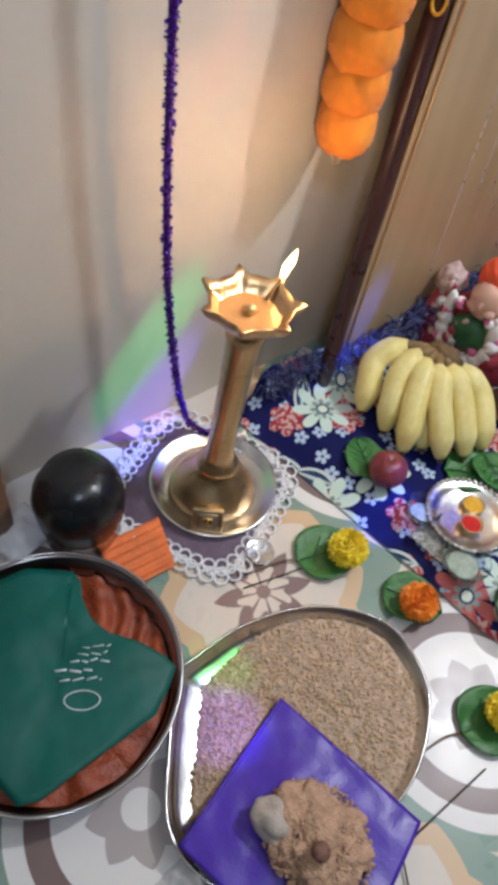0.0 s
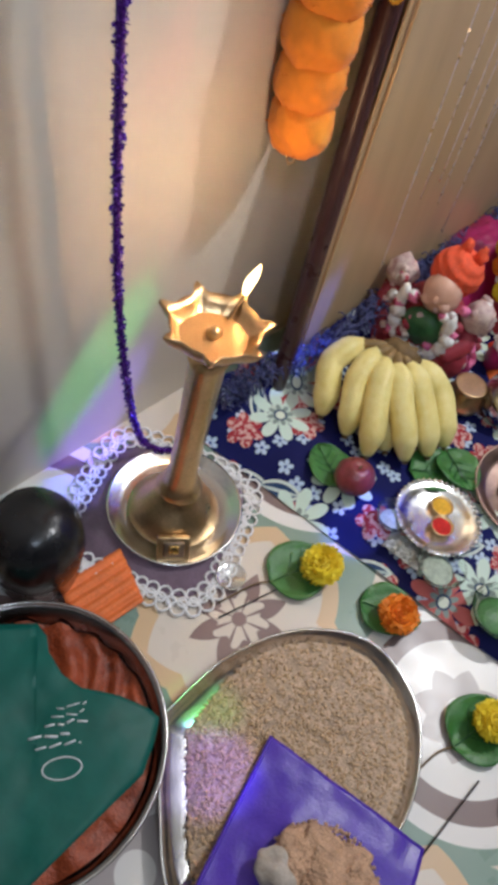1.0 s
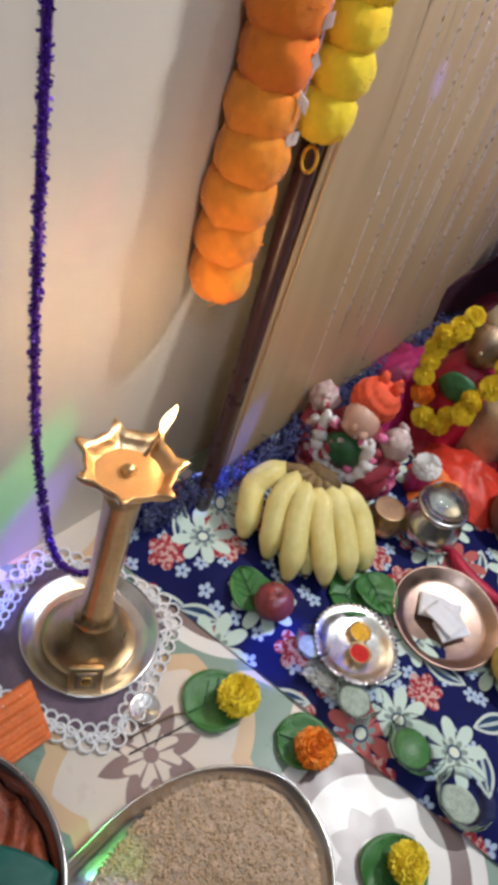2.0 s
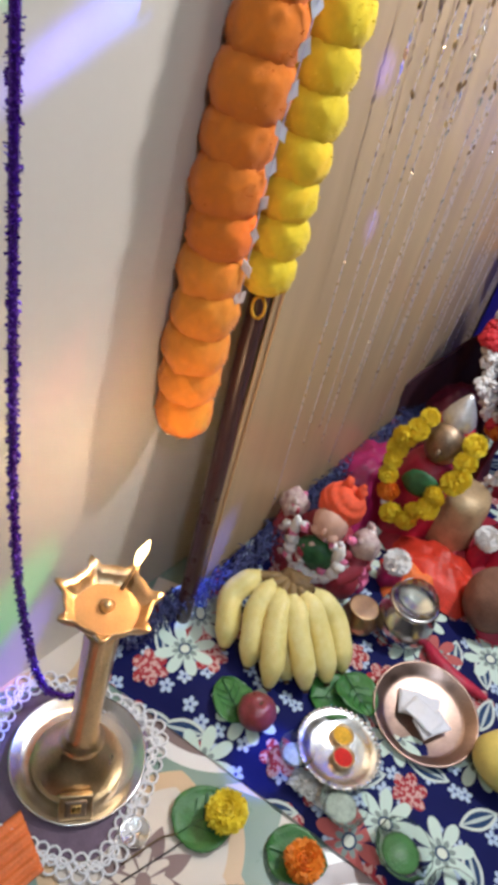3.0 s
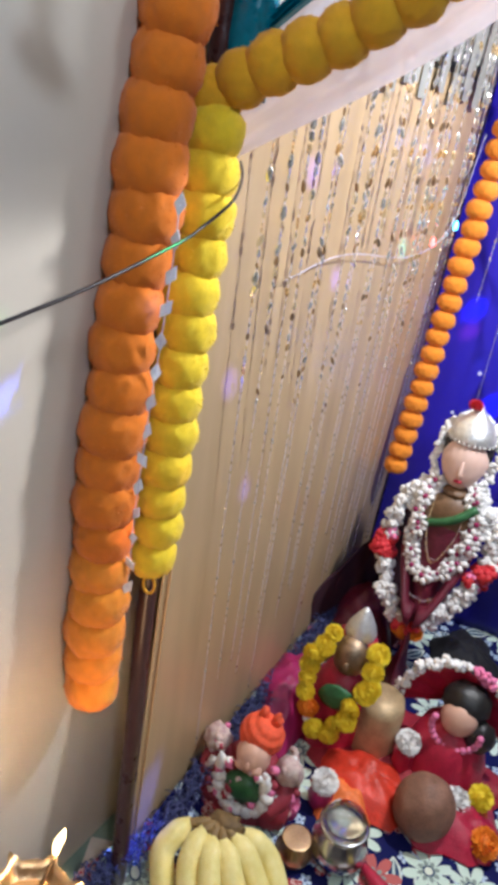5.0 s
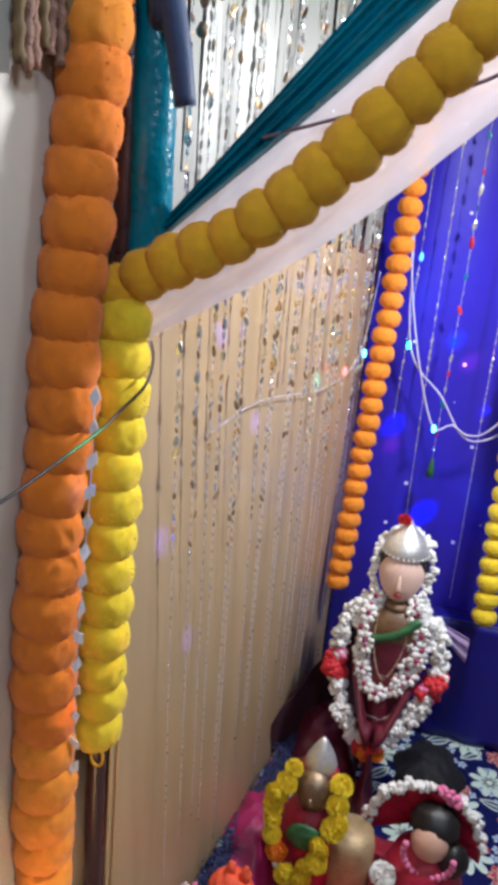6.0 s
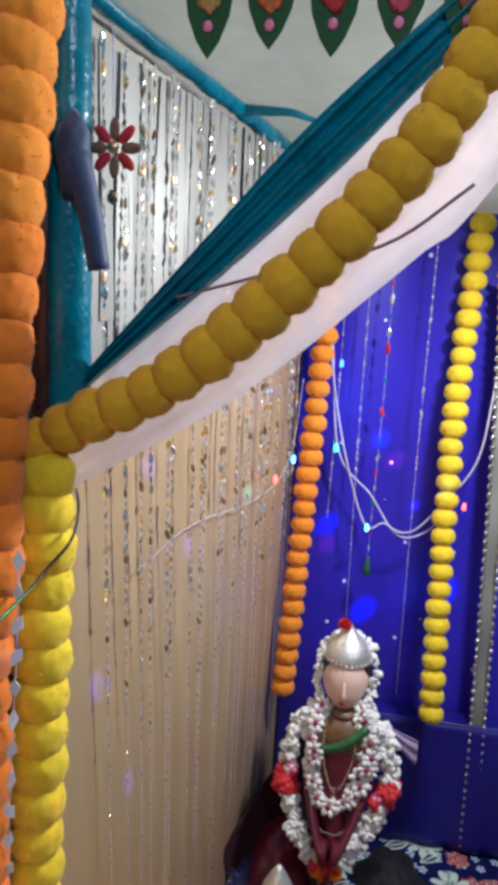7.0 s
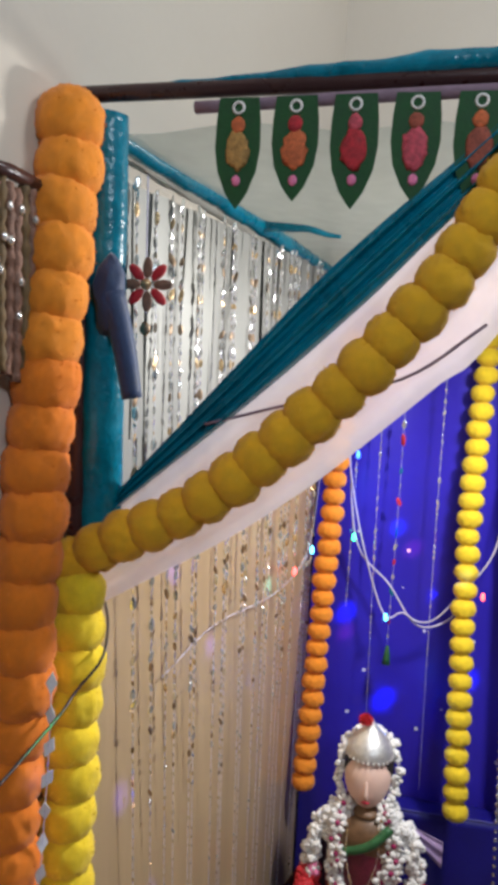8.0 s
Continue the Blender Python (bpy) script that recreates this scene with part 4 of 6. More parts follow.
for k in range(8):
    a = k / 8 * 6.283
    part("petal", ball((-0.488 + 0.020 * math.cos(a), 0.884, 1.534 + 0.020 * math.sin(a)), (0.013, 0.003, 0.0065), 2, m=Matrix.Rotation(-a, 3, "Y")), PETAL_R if k % 2 else COCONUT, badge)
part("heart", ball((-0.488, 0.880, 1.534), (0.007, 0.005, 0.007), 2), BRASS, badge)
part("drop", ball((-0.490, 0.886, 1.482), (0.007, 0.004, 0.009), 2, 0.2), DARK_METAL, badge)

# ---- the altar ----
PLAT = 0.020
plat = thing("altar_board", "low wooden board under the navy floral cloth", "board")
part("board", box((-0.50, 0.645, 0.0), (0.78, 1.80, PLAT - 0.006), 0.003), WOOD, plat)
spread = thing("altar_cloth", "navy cotton cloth printed with white and red flowers", "cloth")


def cloth_left(y):
    """The cloth's edge: free by the lamp, then pushed up along the side panel."""
    k = min(1.0, max(0.0, (y - 0.70) / 0.10))
    return (-0.560 + 0.11 * max(0.0, y - 0.62)) * (1 - k) + (panel_at(y, 0.06) + 0.004) * k


def spread_point(u, v):
    y = 0.572 + v * 1.235
    left = cloth_left(y)
    x = left + u * (0.80 - left)
    edge = min(1.0, max(0.0, (0.055 - (y - 0.572)) / 0.05))
    z = PLAT + 0.004 * noise.noise(Vector((x * 9, y * 9, 0))) + 0.003 * noise.noise(Vector((x * 25, y * 25, 5))) + 0.003 - (PLAT - 0.001) * edge ** 1.5
    up = max(0.0, 0.055 - (x - left)) / 0.055
    if y > 0.62:
        z += (0.035 + 0.03 * min(1, (y - 0.62) / 0.3)) * up ** 1.3 + 0.014 * up * noise.noise(Vector((0, y * 30, 2)))
    return (x, y, max(0.002, z))


part("cotton", sheet(spread_point, 120, 110), NAVY, spread)
fr = random.Random(12)
bm = bmesh.new()
for k in range(2600):
    y = 0.62 + fr.random() * 1.1
    left = cloth_left(y)
    z = 0.05 + 0.04 * min(1, (y - 0.62) / 0.3) + fr.uniform(-0.02, 0.016)
    a, x = fr.uniform(0, 6.283), left + 0.014 + fr.uniform(-0.006, 0.026)
    tube([(x, y, z), (x + 0.008 * math.cos(a), y + 0.010 * math.sin(a), z + 0.006), (x + 0.014 * math.cos(a), y + 0.018 * math.sin(a), z + fr.uniform(-0.012, 0.010))], 0.0011, 4, into=bm)
FRINGE = plain("navy_silver_fringe", (0.03, 0.04, 0.20), 0.4, 0.3, vary=0.8, scale=120, other=(0.14, 0.16, 0.40))
tagged(part("fringe", bm, FRINGE, spread, "knotted navy and silver fringe"), kind="stuff")


def flower(name, label, kind_mat, at, r, seed, group="", tilt=(0, 0, 0)):
    ob = thing(name, label, "flower", at, group)
    ob.rotation_euler = [radians(a) for a in tilt]
    part("petals", marigold(seed, r), kind_mat, ob)
    part("calyx", lathe([(0, -r * 0.62), (r * 0.3, -r * 0.6), (r * 0.4, -r * 0.3), (0, -r * 0.2)], 12), LEAF, ob)
    return ob


def betel(at, size, turn, stem, group="betel leaves", label="fresh green betel leaf lying flat with its stalk"):
    """A heart-shaped leaf with folded halves, veins and stalk."""
    ob = thing("betel_leaf", label, "leaf", at, group)
    ob.rotation_euler = (0, 0, radians(turn))

    def blade(u, v):
        t = -1 + 2 * u
        w = size * (1.0 - abs(t) ** 2.3) ** 0.62 * (0.96 - 0.22 * t)
        s = -1 + 2 * v
        return (t * size * 1.12, s * w, 0.003 + 0.010 * abs(s) ** 1.5 * (1 - 0.5 * abs(t)) + 0.004 * noise.noise(Vector((t * 2, s * 2, turn))))

    part("blade", sheet(blade, 16, 14, 0.0012), LEAF, ob)
    bm = tube([(-size * 1.0, 0, 0.005), (0, 0, 0.0055), (size * 1.0, 0, 0.005)], 0.0010, 5)
    for s in (-1, 1):
        for t in (-0.5, -0.1, 0.3):
            tube([(t * size, 0, 0.005), ((t + 0.3) * size, s * size * 0.35, 0.007), ((t + 0.5) * size, s * size * 0.6, 0.010)], 0.0007, 4, into=bm)
    part("vein", bm, SAREE_GREEN, ob)
    if stem:
        part("stalk", tube(curve([(-size * 1.05, 0, 0.004), (-size * 1.6, 0.006, 0.004), (-size * 1.05 - stem, 0.002, 0.003)], 12), 0.0013, 6), BANANA_TIP, ob)
    return ob


betel((-0.293, 0.500, 0.001), 0.043, 65, 0.08)
betel((-0.165, 0.532, 0.001), 0.038, 20, 0.0)
betel((0.003, 0.478, 0.001), 0.043, 70, 0.07)
betel((0.100, 0.440, 0.001), 0.042, 110, 0.06)
flower("marigold", "bright yellow marigold head on a betel leaf", PETAL_Y, (-0.272, 0.512, 0.031), 0.029, 1, "offered marigolds", (12, -8, 0))
flower("marigold", "deep orange marigold head on a betel leaf", PETAL_O, (-0.155, 0.524, 0.028), 0.027, 2, "offered marigolds", (10, 5, 0))
flower("marigold", "bright yellow marigold head on a betel leaf", PETAL_Y, (0.008, 0.485, 0.028), 0.026, 3, "offered marigolds", (8, 12, 0))
flower("marigold", "bright yellow marigold head on a betel leaf", PETAL_Y, (0.105, 0.445, 0.028), 0.026, 4, "offered marigolds", (8, 12, 0))
betel((-0.355, 0.655, PLAT + 0.004), 0.034, 150, 0.0, label="green betel leaf under fruit on the cloth")
betel((-0.225, 0.765, PLAT + 0.004), 0.040, 40, 0.0, label="green betel leaf under the bananas on the cloth")
betel((-0.200, 0.785, PLAT + 0.012), 0.034, -30, 0.03, label="green betel leaf under the bananas on the cloth")

# ---- the lamp ----
doily = thing("crochet_doily", "mauve doily with a white crochet border under the lamp", "doily")


def doily_edge(a):
    """A rounded square, turned a little."""
    b = a - 0.30
    r = 0.122 / (abs(math.cos(b)) ** 5 + abs(math.sin(b)) ** 5) ** 0.2
    return Vector((-0.490 + r * math.cos(a), 0.434 + r * math.sin(a), 0.003))


part("cotton", slab([tuple((doily_edge(k / 60 * 6.283) - Vector((-0.490, 0.434, 0))).to_2d() * 0.84 + Vector((-0.490, 0.434))) for k in range(60)], 0.001, 0.0025), MAUVE, doily)
bm = bmesh.new()
for row, (f, n, r) in enumerate(((0.97, 46, 0.0095), (0.84, 44, 0.0085), (0.905, 60, 0.006))):
    for k in range(n):
        c = doily_edge((k + 0.5 * row) / n * 6.283)
        c = Vector((-0.490, 0.434, 0.004)) + (c - Vector((-0.490, 0.434, 0.003))) * f
        tube([c + Vector((r * math.cos(i / 10 * 6.283), r * math.sin(i / 10 * 6.283), 0.001 * (i % 2))) for i in range(10)], 0.0019, 5, into=bm, closed=True)
tagged(part("lace_border", bm, LACE, doily, "white crochet loops"), kind="stuff")
dish = thing("lamp_plate", "round steel plate with a raised rim under the lamp", "plate", (-0.482, 0.456, 0.004))
part("plate", lathe([(0, 0.0), (0.070, 0.0), (0.080, 0.003), (0.090, 0.011), (0.0935, 0.012), (0.0935, 0.010), (0.090, 0.0085), (0.081, 0.0015), (0.070, -0.0015), (0, -0.0015)], 64), STEEL, dish)
brass = thing("oil_lamp", "tall brass oil lamp with seven wick spouts, one lit", "oil lamp", (-0.480, 0.452, 0.0045))
brass.rotation_euler = (radians(-4.2), radians(-0.9), 0)
part("base", lathe([(0, 0.0), (0.062, 0.0), (0.063, 0.006), (0.058, 0.012), (0.054, 0.020), (0.046, 0.030), (0.034, 0.042), (0.026, 0.052), (0.024, 0.058), (0, 0.058)], 48), BRASS, brass)
part("stem", lathe([(0, 0.056), (0.029, 0.056), (0.031, 0.062), (0.026, 0.068), (0.020, 0.076), (0.0215, 0.085), (0.019, 0.092), (0.0185, 0.14), (0.0195, 0.22), (0.021, 0.29), (0.024, 0.300), (0.020, 0.306), (0.016, 0.315), (0, 0.315)], 40), BRASS, brass)
bowl = lathe([(0, 0.312), (0.018, 0.313), (0.036, 0.322), (0.046, 0.335), (0.050, 0.347), (0.0485, 0.349), (0.043, 0.338), (0.034, 0.327), (0.016, 0.321), (0, 0.320)], 80)
for v in bowl.verts:
    r, a = math.hypot(v.co.x, v.co.y), math.atan2(v.co.y, v.co.x) - 0.80
    peak = max(0.0, math.cos(a * 7)) ** 3
    k = max(0.0, (r - 0.032) / 0.018) * peak
    v.co.x, v.co.y, v.co.z = v.co.x * (1 + 0.30 * k), v.co.y * (1 + 0.30 * k), v.co.z + 0.004 * k
part("bowl", bowl, BRASS, brass, "brass bowl with pointed wick spouts")
part("finial", lathe([(0, 0.318), (0.010, 0.320), (0.006, 0.330), (0.009, 0.336), (0, 0.345)], 20), BRASS, brass)
part("oil", lathe([(0, 0.330), (0.038, 0.330)], 40), plain("lamp_oil", (0.62, 0.36, 0.14), 0.18, 0.35, vary=0.15, scale=30, bump=0.1), brass, "golden oil")
a = 0.80 + 6.283 / 7
part("wick", tube([(0.030 * math.cos(a), 0.030 * math.sin(a), 0.334), (0.056 * math.cos(a), 0.056 * math.sin(a), 0.346), (0.064 * math.cos(a), 0.064 * math.sin(a), 0.352)], 0.0024, 6), BANANA_TIP, brass)
part("flame", tube(curve([(0.060 * math.cos(a), 0.060 * math.sin(a), 0.350), (0.064 * math.cos(a), 0.064 * math.sin(a), 0.362), (0.066 * math.cos(a) + 0.003, 0.066 * math.sin(a), 0.372), (0.066 * math.cos(a) + 0.007, 0.066 * math.sin(a), 0.390)], 14), lambda t: 0.0006 + 0.0056 * math.sin(3.1415 * min(1.0, 0.12 + t * 0.88)) ** 0.9 * (1 - 0.35 * t), 12), FLAME, brass)
tag = thing("brass_tag", "small square brass box against the lamp's foot", "box", (-0.434, 0.396, 0.016))
tag.rotation_euler = (radians(-38), 0, radians(42))
part("case", box((-0.022, -0.006, -0.008), (0.022, 0.006, 0.026), 0.002), BRASS, tag)
part("frame", box((-0.014, -0.0085, -0.002), (0.014, -0.004, 0.020), 0.002), DARK_METAL, tag)
part("stud", box((-0.007, -0.0100, 0.003), (0.007, -0.006, 0.015), 0.002), GOLD, tag)
coin = thing("silver_saucer", "tiny shallow silver saucer on the floor", "saucer", (-0.358, 0.427, 0.001))
part("saucer", lathe([(0, 0.001), (0.012, 0.001), (0.019, 0.007), (0.0205, 0.007), (0.014, -0.0005), (0, -0.0005)], 32), SILVER, coin)

# ---- things on the floor before the lamp ----
pot = thing("black_pot", "glossy black domed pot on a steel stand", "pot", (-0.553, 0.272, 0.0))
part("stand", lathe([(0, 0), (0.050, 0), (0.053, 0.006), (0.050, 0.022), (0.052, 0.028), (0.049, 0.030), (0, 0.030)], 40), STEEL, pot, "steel stand")
dome = lathe([(0, 0.028), (0.052, 0.028), (0.058, 0.045), (0.060, 0.075), (0.057, 0.100), (0.047, 0.121), (0.028, 0.133), (0.008, 0.136), (0, 0.136)], 48)
for v in dome.verts:
    v.co += v.co.normalized() * 0.003 * noise.noise(v.co * 35)
part("dome", dome, BLACK, pot)
mat_o = thing("orange_fan", "pleated orange cloth beside the black pot", "cloth")
part("pleats", sheet(lambda u, v: (-0.515 + 0.075 * u + 0.02 * v, 0.27 + 0.09 * v - 0.035 * u, 0.004 + 0.004 * abs(math.sin(u * 18)) + 0.012 * u * (1 - u)), 60, 12, 0.001), ORANGE_CLOTH, mat_o)
# Plain block added to give the brown patch in this corner.
wb = thing("brown_block", "low brown block added for a brown patch by the wall", "box")
part("case", box((-0.665, 0.02, 0.0), (-0.60, 0.20, 0.17), 0.004), WOOD, wb)
sc = thing("white_packet", "crumpled white paper packet beside the black pot", "packet")
part("paper", sheet(lambda u, v: (-0.63 + 0.07 * u, 0.165 + 0.07 * v, 0.012 + 0.018 * math.sin(3.1 * u) * math.sin(3.1 * v) + 0.008 * noise.noise(Vector((u * 6, v * 6, 0)))), 14, 14, 0.001), PAPER, sc)

PLATE_C = Vector((-0.402, 0.111, 0.002))
paraat = thing("deep_plate", "wide deep steel plate holding folded cloth", "plate", PLATE_C)
part("plate", lathe([(0, 0.003), (0.130, 0.003), (0.138, 0.008), (0.1465, 0.044), (0.1525, 0.048), (0.1535, 0.046), (0.148, 0.041), (0.140, 0.005), (0.131, -0.001), (0, -0.001)], 90), DARK_REFLECTION_STEEL, paraat)
part("rim", tube([(0.1525 * math.cos(k / 90 * 6.2832), 0.1525 * math.sin(k / 90 * 6.2832), 0.0475) for k in range(90)], 0.0020, 8, closed=True), STEEL, paraat, "bright rolled rim")
satin = thing("satin_blouse_piece", "folded rust-red satin cloth lying in the steel plate", "cloth", PLATE_C)


def satin_fold(u, v):
    r, a = 0.138 * u ** 0.6, v * 6.283
    x, y = r * math.cos(a), r * math.sin(a)
    p = Vector((x * 22, y * 22, 0))
    n = abs(noise.noise(p)) + 0.5 * abs(noise.noise(p * 2.3)) + 0.7 * math.sin(x * 60 + 40 * y + 5 * noise.noise(p * 0.4)) ** 2
    return (x, y, 0.010 + (1 - u) * 0.014 + 0.017 * n)


part("satin", sheet(satin_fold, 26, 90), SATIN_R, satin)
pack = thing("green_packet", "dark green plastic packet with a pale printed emblem", "packet")
out = [(-0.482, 0.207), (-0.462, 0.203), (-0.445, 0.191), (-0.418, 0.183), (-0.391, 0.186), (-0.353, 0.206), (-0.322, 0.217), (-0.305, 0.218), (-0.293, 0.197), (-0.28, 0.164), (-0.288, 0.09), (-0.296, 0.021), (-0.308, 0.002), (-0.35, 0.0), (-0.43, -0.008), (-0.495, 0.035), (-0.537, 0.10), (-0.522, 0.165)]
PACK_MID = Vector((-0.385, 0.115))


def pack_z(x, y):
    """The crumpled film's height."""
    q = Vector((x * 16, y * 16, 2))
    return 0.060 + 0.006 * noise.noise(q) + 0.002 * noise.noise(q * 3) - 0.10 * max(0.0, (Vector((x, y)) - PACK_MID).length - 0.09)


def pack_point(u, v):
    w = (v % 1.0) * len(out)
    a, b = Vector(out[int(w) % len(out)]), Vector(out[(int(w) + 1) % len(out)])
    p = PACK_MID.lerp(a.lerp(b, w - int(w)), u)
    return (p.x, p.y, pack_z(p.x, p.y))


bm = sheet(pack_point, 14, 108, 0.0022)
bmesh.ops.remove_doubles(bm, verts=bm.verts, dist=0.0001)
part("wrap", bm, GREEN_PLASTIC, pack)


def on_pack(x, y):
    return Vector((x, y, pack_z(x, y) + 0.0026))


C0 = Vector((-0.347, 0.115))
bm = tube([on_pack(C0.x + 0.020 * math.cos(k / 24 * 6.283) * 0.7 + 0.007 * math.sin(k / 24 * 6.283), C0.y + 0.020 * math.cos(k / 24 * 6.283) * 0.7 - 0.008 * math.sin(k / 24 * 6.283)) for k in range(24)], 0.0008, 5, closed=True)
part("emblem", bm, PAPER, pack, "pale printed ring emblem")
rng = random.Random(5)
run, way = Vector((0.66, 0.75)).normalized(), Vector((-0.80, 0.60)).normalized()
for row, (gap, start, stop, wide) in enumerate(((0.022, -0.024, 0.022, 0.0011), (0.034, -0.030, 0.012, 0.0014), (0.044, -0.012, 0.032, 0.0011), (0.053, -0.004, 0.030, 0.0008), (0.061, 0.002, 0.034, 0.0007))):
    t0 = start
    while t0 < stop:
        t1 = min(stop, t0 + rng.uniform(0.006, 0.014))
        c0, c1 = C0 + way * gap + run * t0, C0 + way * (gap + rng.uniform(-0.003, 0.003)) + run * t1
        part("print_bar", tube([on_pack(*c0), on_pack(*c0.lerp(c1, 0.5)), on_pack(*c1)], wide, 5), PAPER, pack)
        t0 = t1 + 0.003

tray = thing("grain_tray", "rounded steel tray heaped with pale brown grain", "tray")
TRAY = [(-0.308, 0.228), (-0.292, 0.331), (-0.243, 0.420), (-0.165, 0.468), (-0.085, 0.443), (-0.040, 0.378), (-0.026, 0.300), (-0.045, 0.200), (-0.100, 0.110), (-0.180, 0.100), (-0.250, 0.160)]
ring = curve([(*p, 0) for p in TRAY + TRAY[:1]], 97)[:-1]
mid = sum(ring, Vector()) / len(ring)
bm = bmesh.new()
prof = [(0.0, 0.003), (0.5, 0.003), (0.90, 0.003), (0.955, 0.012), (0.99, 0.024), (1.0, 0.025), (1.0, 0.022), (0.97, 0.010), (0.90, 0.0005), (0.5, 0.0005)]
loops = [[bm.verts.new((mid.x + (p.x - mid.x) * max(k, 0.02), mid.y + (p.y - mid.y) * max(k, 0.02), z)) for p in ring] for k, z in prof]
for a, b in zip(loops, loops[1:]):
    for i in range(96):
        bm.faces.new((a[i], a[(i + 1) % 96], b[(i + 1) % 96], b[i]))
bm.faces.new(loops[0])
bmesh.ops.recalc_face_normals(bm, faces=bm.faces)
part("tray", bm, STEEL, tray)
part("rim", tube([(p.x, p.y, 0.0245) for p in ring], 0.0020, 6, closed=True), STEEL, tray, "rolled steel rim")
heap = thing("grain_heap", "heap of pale brown wheat grain in the tray", "grain", kind="stuff")


def heap_point(u, v):
    w = (v % 1.0) * 96
    p = ring[int(w) % 96].lerp(ring[(int(w) + 1) % 96], w - int(w))
    # the grain leaves the tray's near left side bare
    bare = 1 - 0.20 * max(0.0, math.cos(math.atan2(p.y - mid.y, p.x - mid.x) - radians(222)))
    k = 0.965 * u * bare
    x, y = mid.x + (p.x - mid.x) * k, mid.y + (p.y - mid.y) * k
    q = Vector((x, y, 0))
    return (x, y, 0.005 + 0.019 * (1 - u ** 5) + 0.0035 * noise.noise(q * 45) * (1 - u ** 4) + 0.0022 * noise.noise(q * 140))


part("bed", sheet(heap_point, 34, 96), GRAIN, heap)
rng = random.Random(21)
bm = bmesh.new()
for k in range(2600):
    u, v = rng.random() ** 0.55 * 1.02, rng.random()
    p = Vector(heap_point(min(u, 1), v))
    bmesh.ops.create_cube(bm, size=1, matrix=Matrix.Translation(p + Vector((0, 0, 0.0005))) @ pose(0, 0, 0, rng.uniform(-25, 25), rng.uniform(-25, 25), rng.uniform(0, 360)) @ Matrix.Diagonal((0.0050, 0.0019, 0.0018, 1)))
GRAIN_B = plain("loose_grain", (0.55, 0.38, 0.22), 0.6, vary=0.6, scale=300, fine=900)
tagged(part("grains", bm, GRAIN_B, heap), kind="stuff")

pouch = thing("violet_pouch", "open violet plastic packet lying on the grain tray", "packet")


def pouch_point(u, v):
    a, b, c, d = Vector((-0.198, 0.290)), Vector((0.004, 0.305)), Vector((0.040, 0.115)), Vector((-0.168, 0.098))
    p = a.lerp(b, u).lerp(d.lerp(c, u), v)
    q = Vector((p.x * 14, p.y * 14, 0))
    return (p.x, p.y, 0.034 + 0.006 * noise.noise(q) + 0.002 * noise.noise(q * 3) + 0.010 * u * v)


part("film", sheet(pouch_point, 40, 40, 0.0012), VIOLET, pouch)
part("seal_strip", tube([Vector(pouch_point(0.012, v / 20)) + Vector((0, 0, 0.001)) for v in range(21)], 0.0022, 6), VIOLET, pouch, "folded sealed edge")
lump = thing("jaggery_lump", "crumbly brown sugar lump on the violet packet", "food")
bm = ball((-0.068, 0.205, 0.052), (0.058, 0.048, 0.022), 5, 0.0)
for v in bm.verts:
    v.co += (v.co - Vector((-0.068, 0.205, 0.05))).normalized() * (0.012 * noise.noise(v.co * 38) + 0.006 * noise.noise(v.co * 110))
    v.co.z = max(v.co.z, 0.040)
part("lump", bm, POWDER, lump)
bm = bmesh.new()
rng = random.Random(31)
for k in range(500):
    a, r = rng.uniform(0, 6.283), 0.064 * rng.random() ** 0.4
    x, y = -0.068 + r * math.cos(a), 0.205 + 0.85 * r * math.sin(a)
    z = 0.047 + 0.026 * max(0, 1 - (r / 0.062) ** 2)
    bmesh.ops.create_cube(bm, size=1, matrix=Matrix.Translation((x, y, z)) @ pose(0, 0, 0, rng.uniform(0, 90), rng.uniform(0, 90), rng.uniform(0, 360)) @ Matrix.Diagonal((0.006, 0.003, 0.003, 1)))
tagged(part("loose_sugar", bm, POWDER, lump), kind="stuff")
nut = thing("betel_nut", "dark brown areca nut on the sugar lump", "nut", (-0.060, 0.190, 0.082))
part("nut", ball((0, 0, 0), (0.010, 0.010, 0.009), 3, 0.15), COCONUT, nut)
chunk = thing("sugar_chunk", "pale grey rock sugar chunk on the violet packet", "food", (-0.112, 0.182, 0.055))
part("chunk", ball((0, 0, 0), (0.026, 0.020, 0.016), 4, 0.3, 14), plain("rock_sugar", (0.42, 0.36, 0.30), 0.5, vary=0.3), chunk)
film = thing("plastic_bag", "crumpled clear plastic bag by the packet", "bag")
part("film", sheet(lambda u, v: (-0.16 + 0.10 * u, 0.055 + 0.06 * v, 0.006 + 0.028 * math.sin(3.1 * u) * math.sin(3.1 * v) + 0.012 * noise.noise(Vector((u * 9, v * 9, 4)))), 24, 20), PLASTIC_FILM, film)
for k, (x0, y0, x1, y1) in enumerate(((-0.335, 0.372, -0.30, 0.455), (0.005, 0.26, 0.03, 0.42), (-0.02, 0.30, 0.05, 0.24))):
    st = thing("incense_stick", "thin dark incense stick lying on the floor", "incense stick", group="incense sticks")
    part("stick", tube([(x0, y0, 0.004), ((x0 + x1) / 2, (y0 + y1) / 2, 0.005), (x1, y1, 0.006)], 0.0011, 6), WIRE, st)

# ---- offerings on the cloth ----
bunch = thing("banana_bunch", "hand of ripe yellow bananas lying on the altar cloth", "bananas")
CROWN = Vector((-0.376, 0.832, 0.118))
ROOTS = [(-0.428, 0.826, 0.112), (-0.402, 0.820, 0.118), (-0.384, 0.814, 0.120), (-0.366, 0.818, 0.120), (-0.356, 0.834, 0.118), (-0.348, 0.852, 0.112), (-0.376, 0.824, 0.095)]
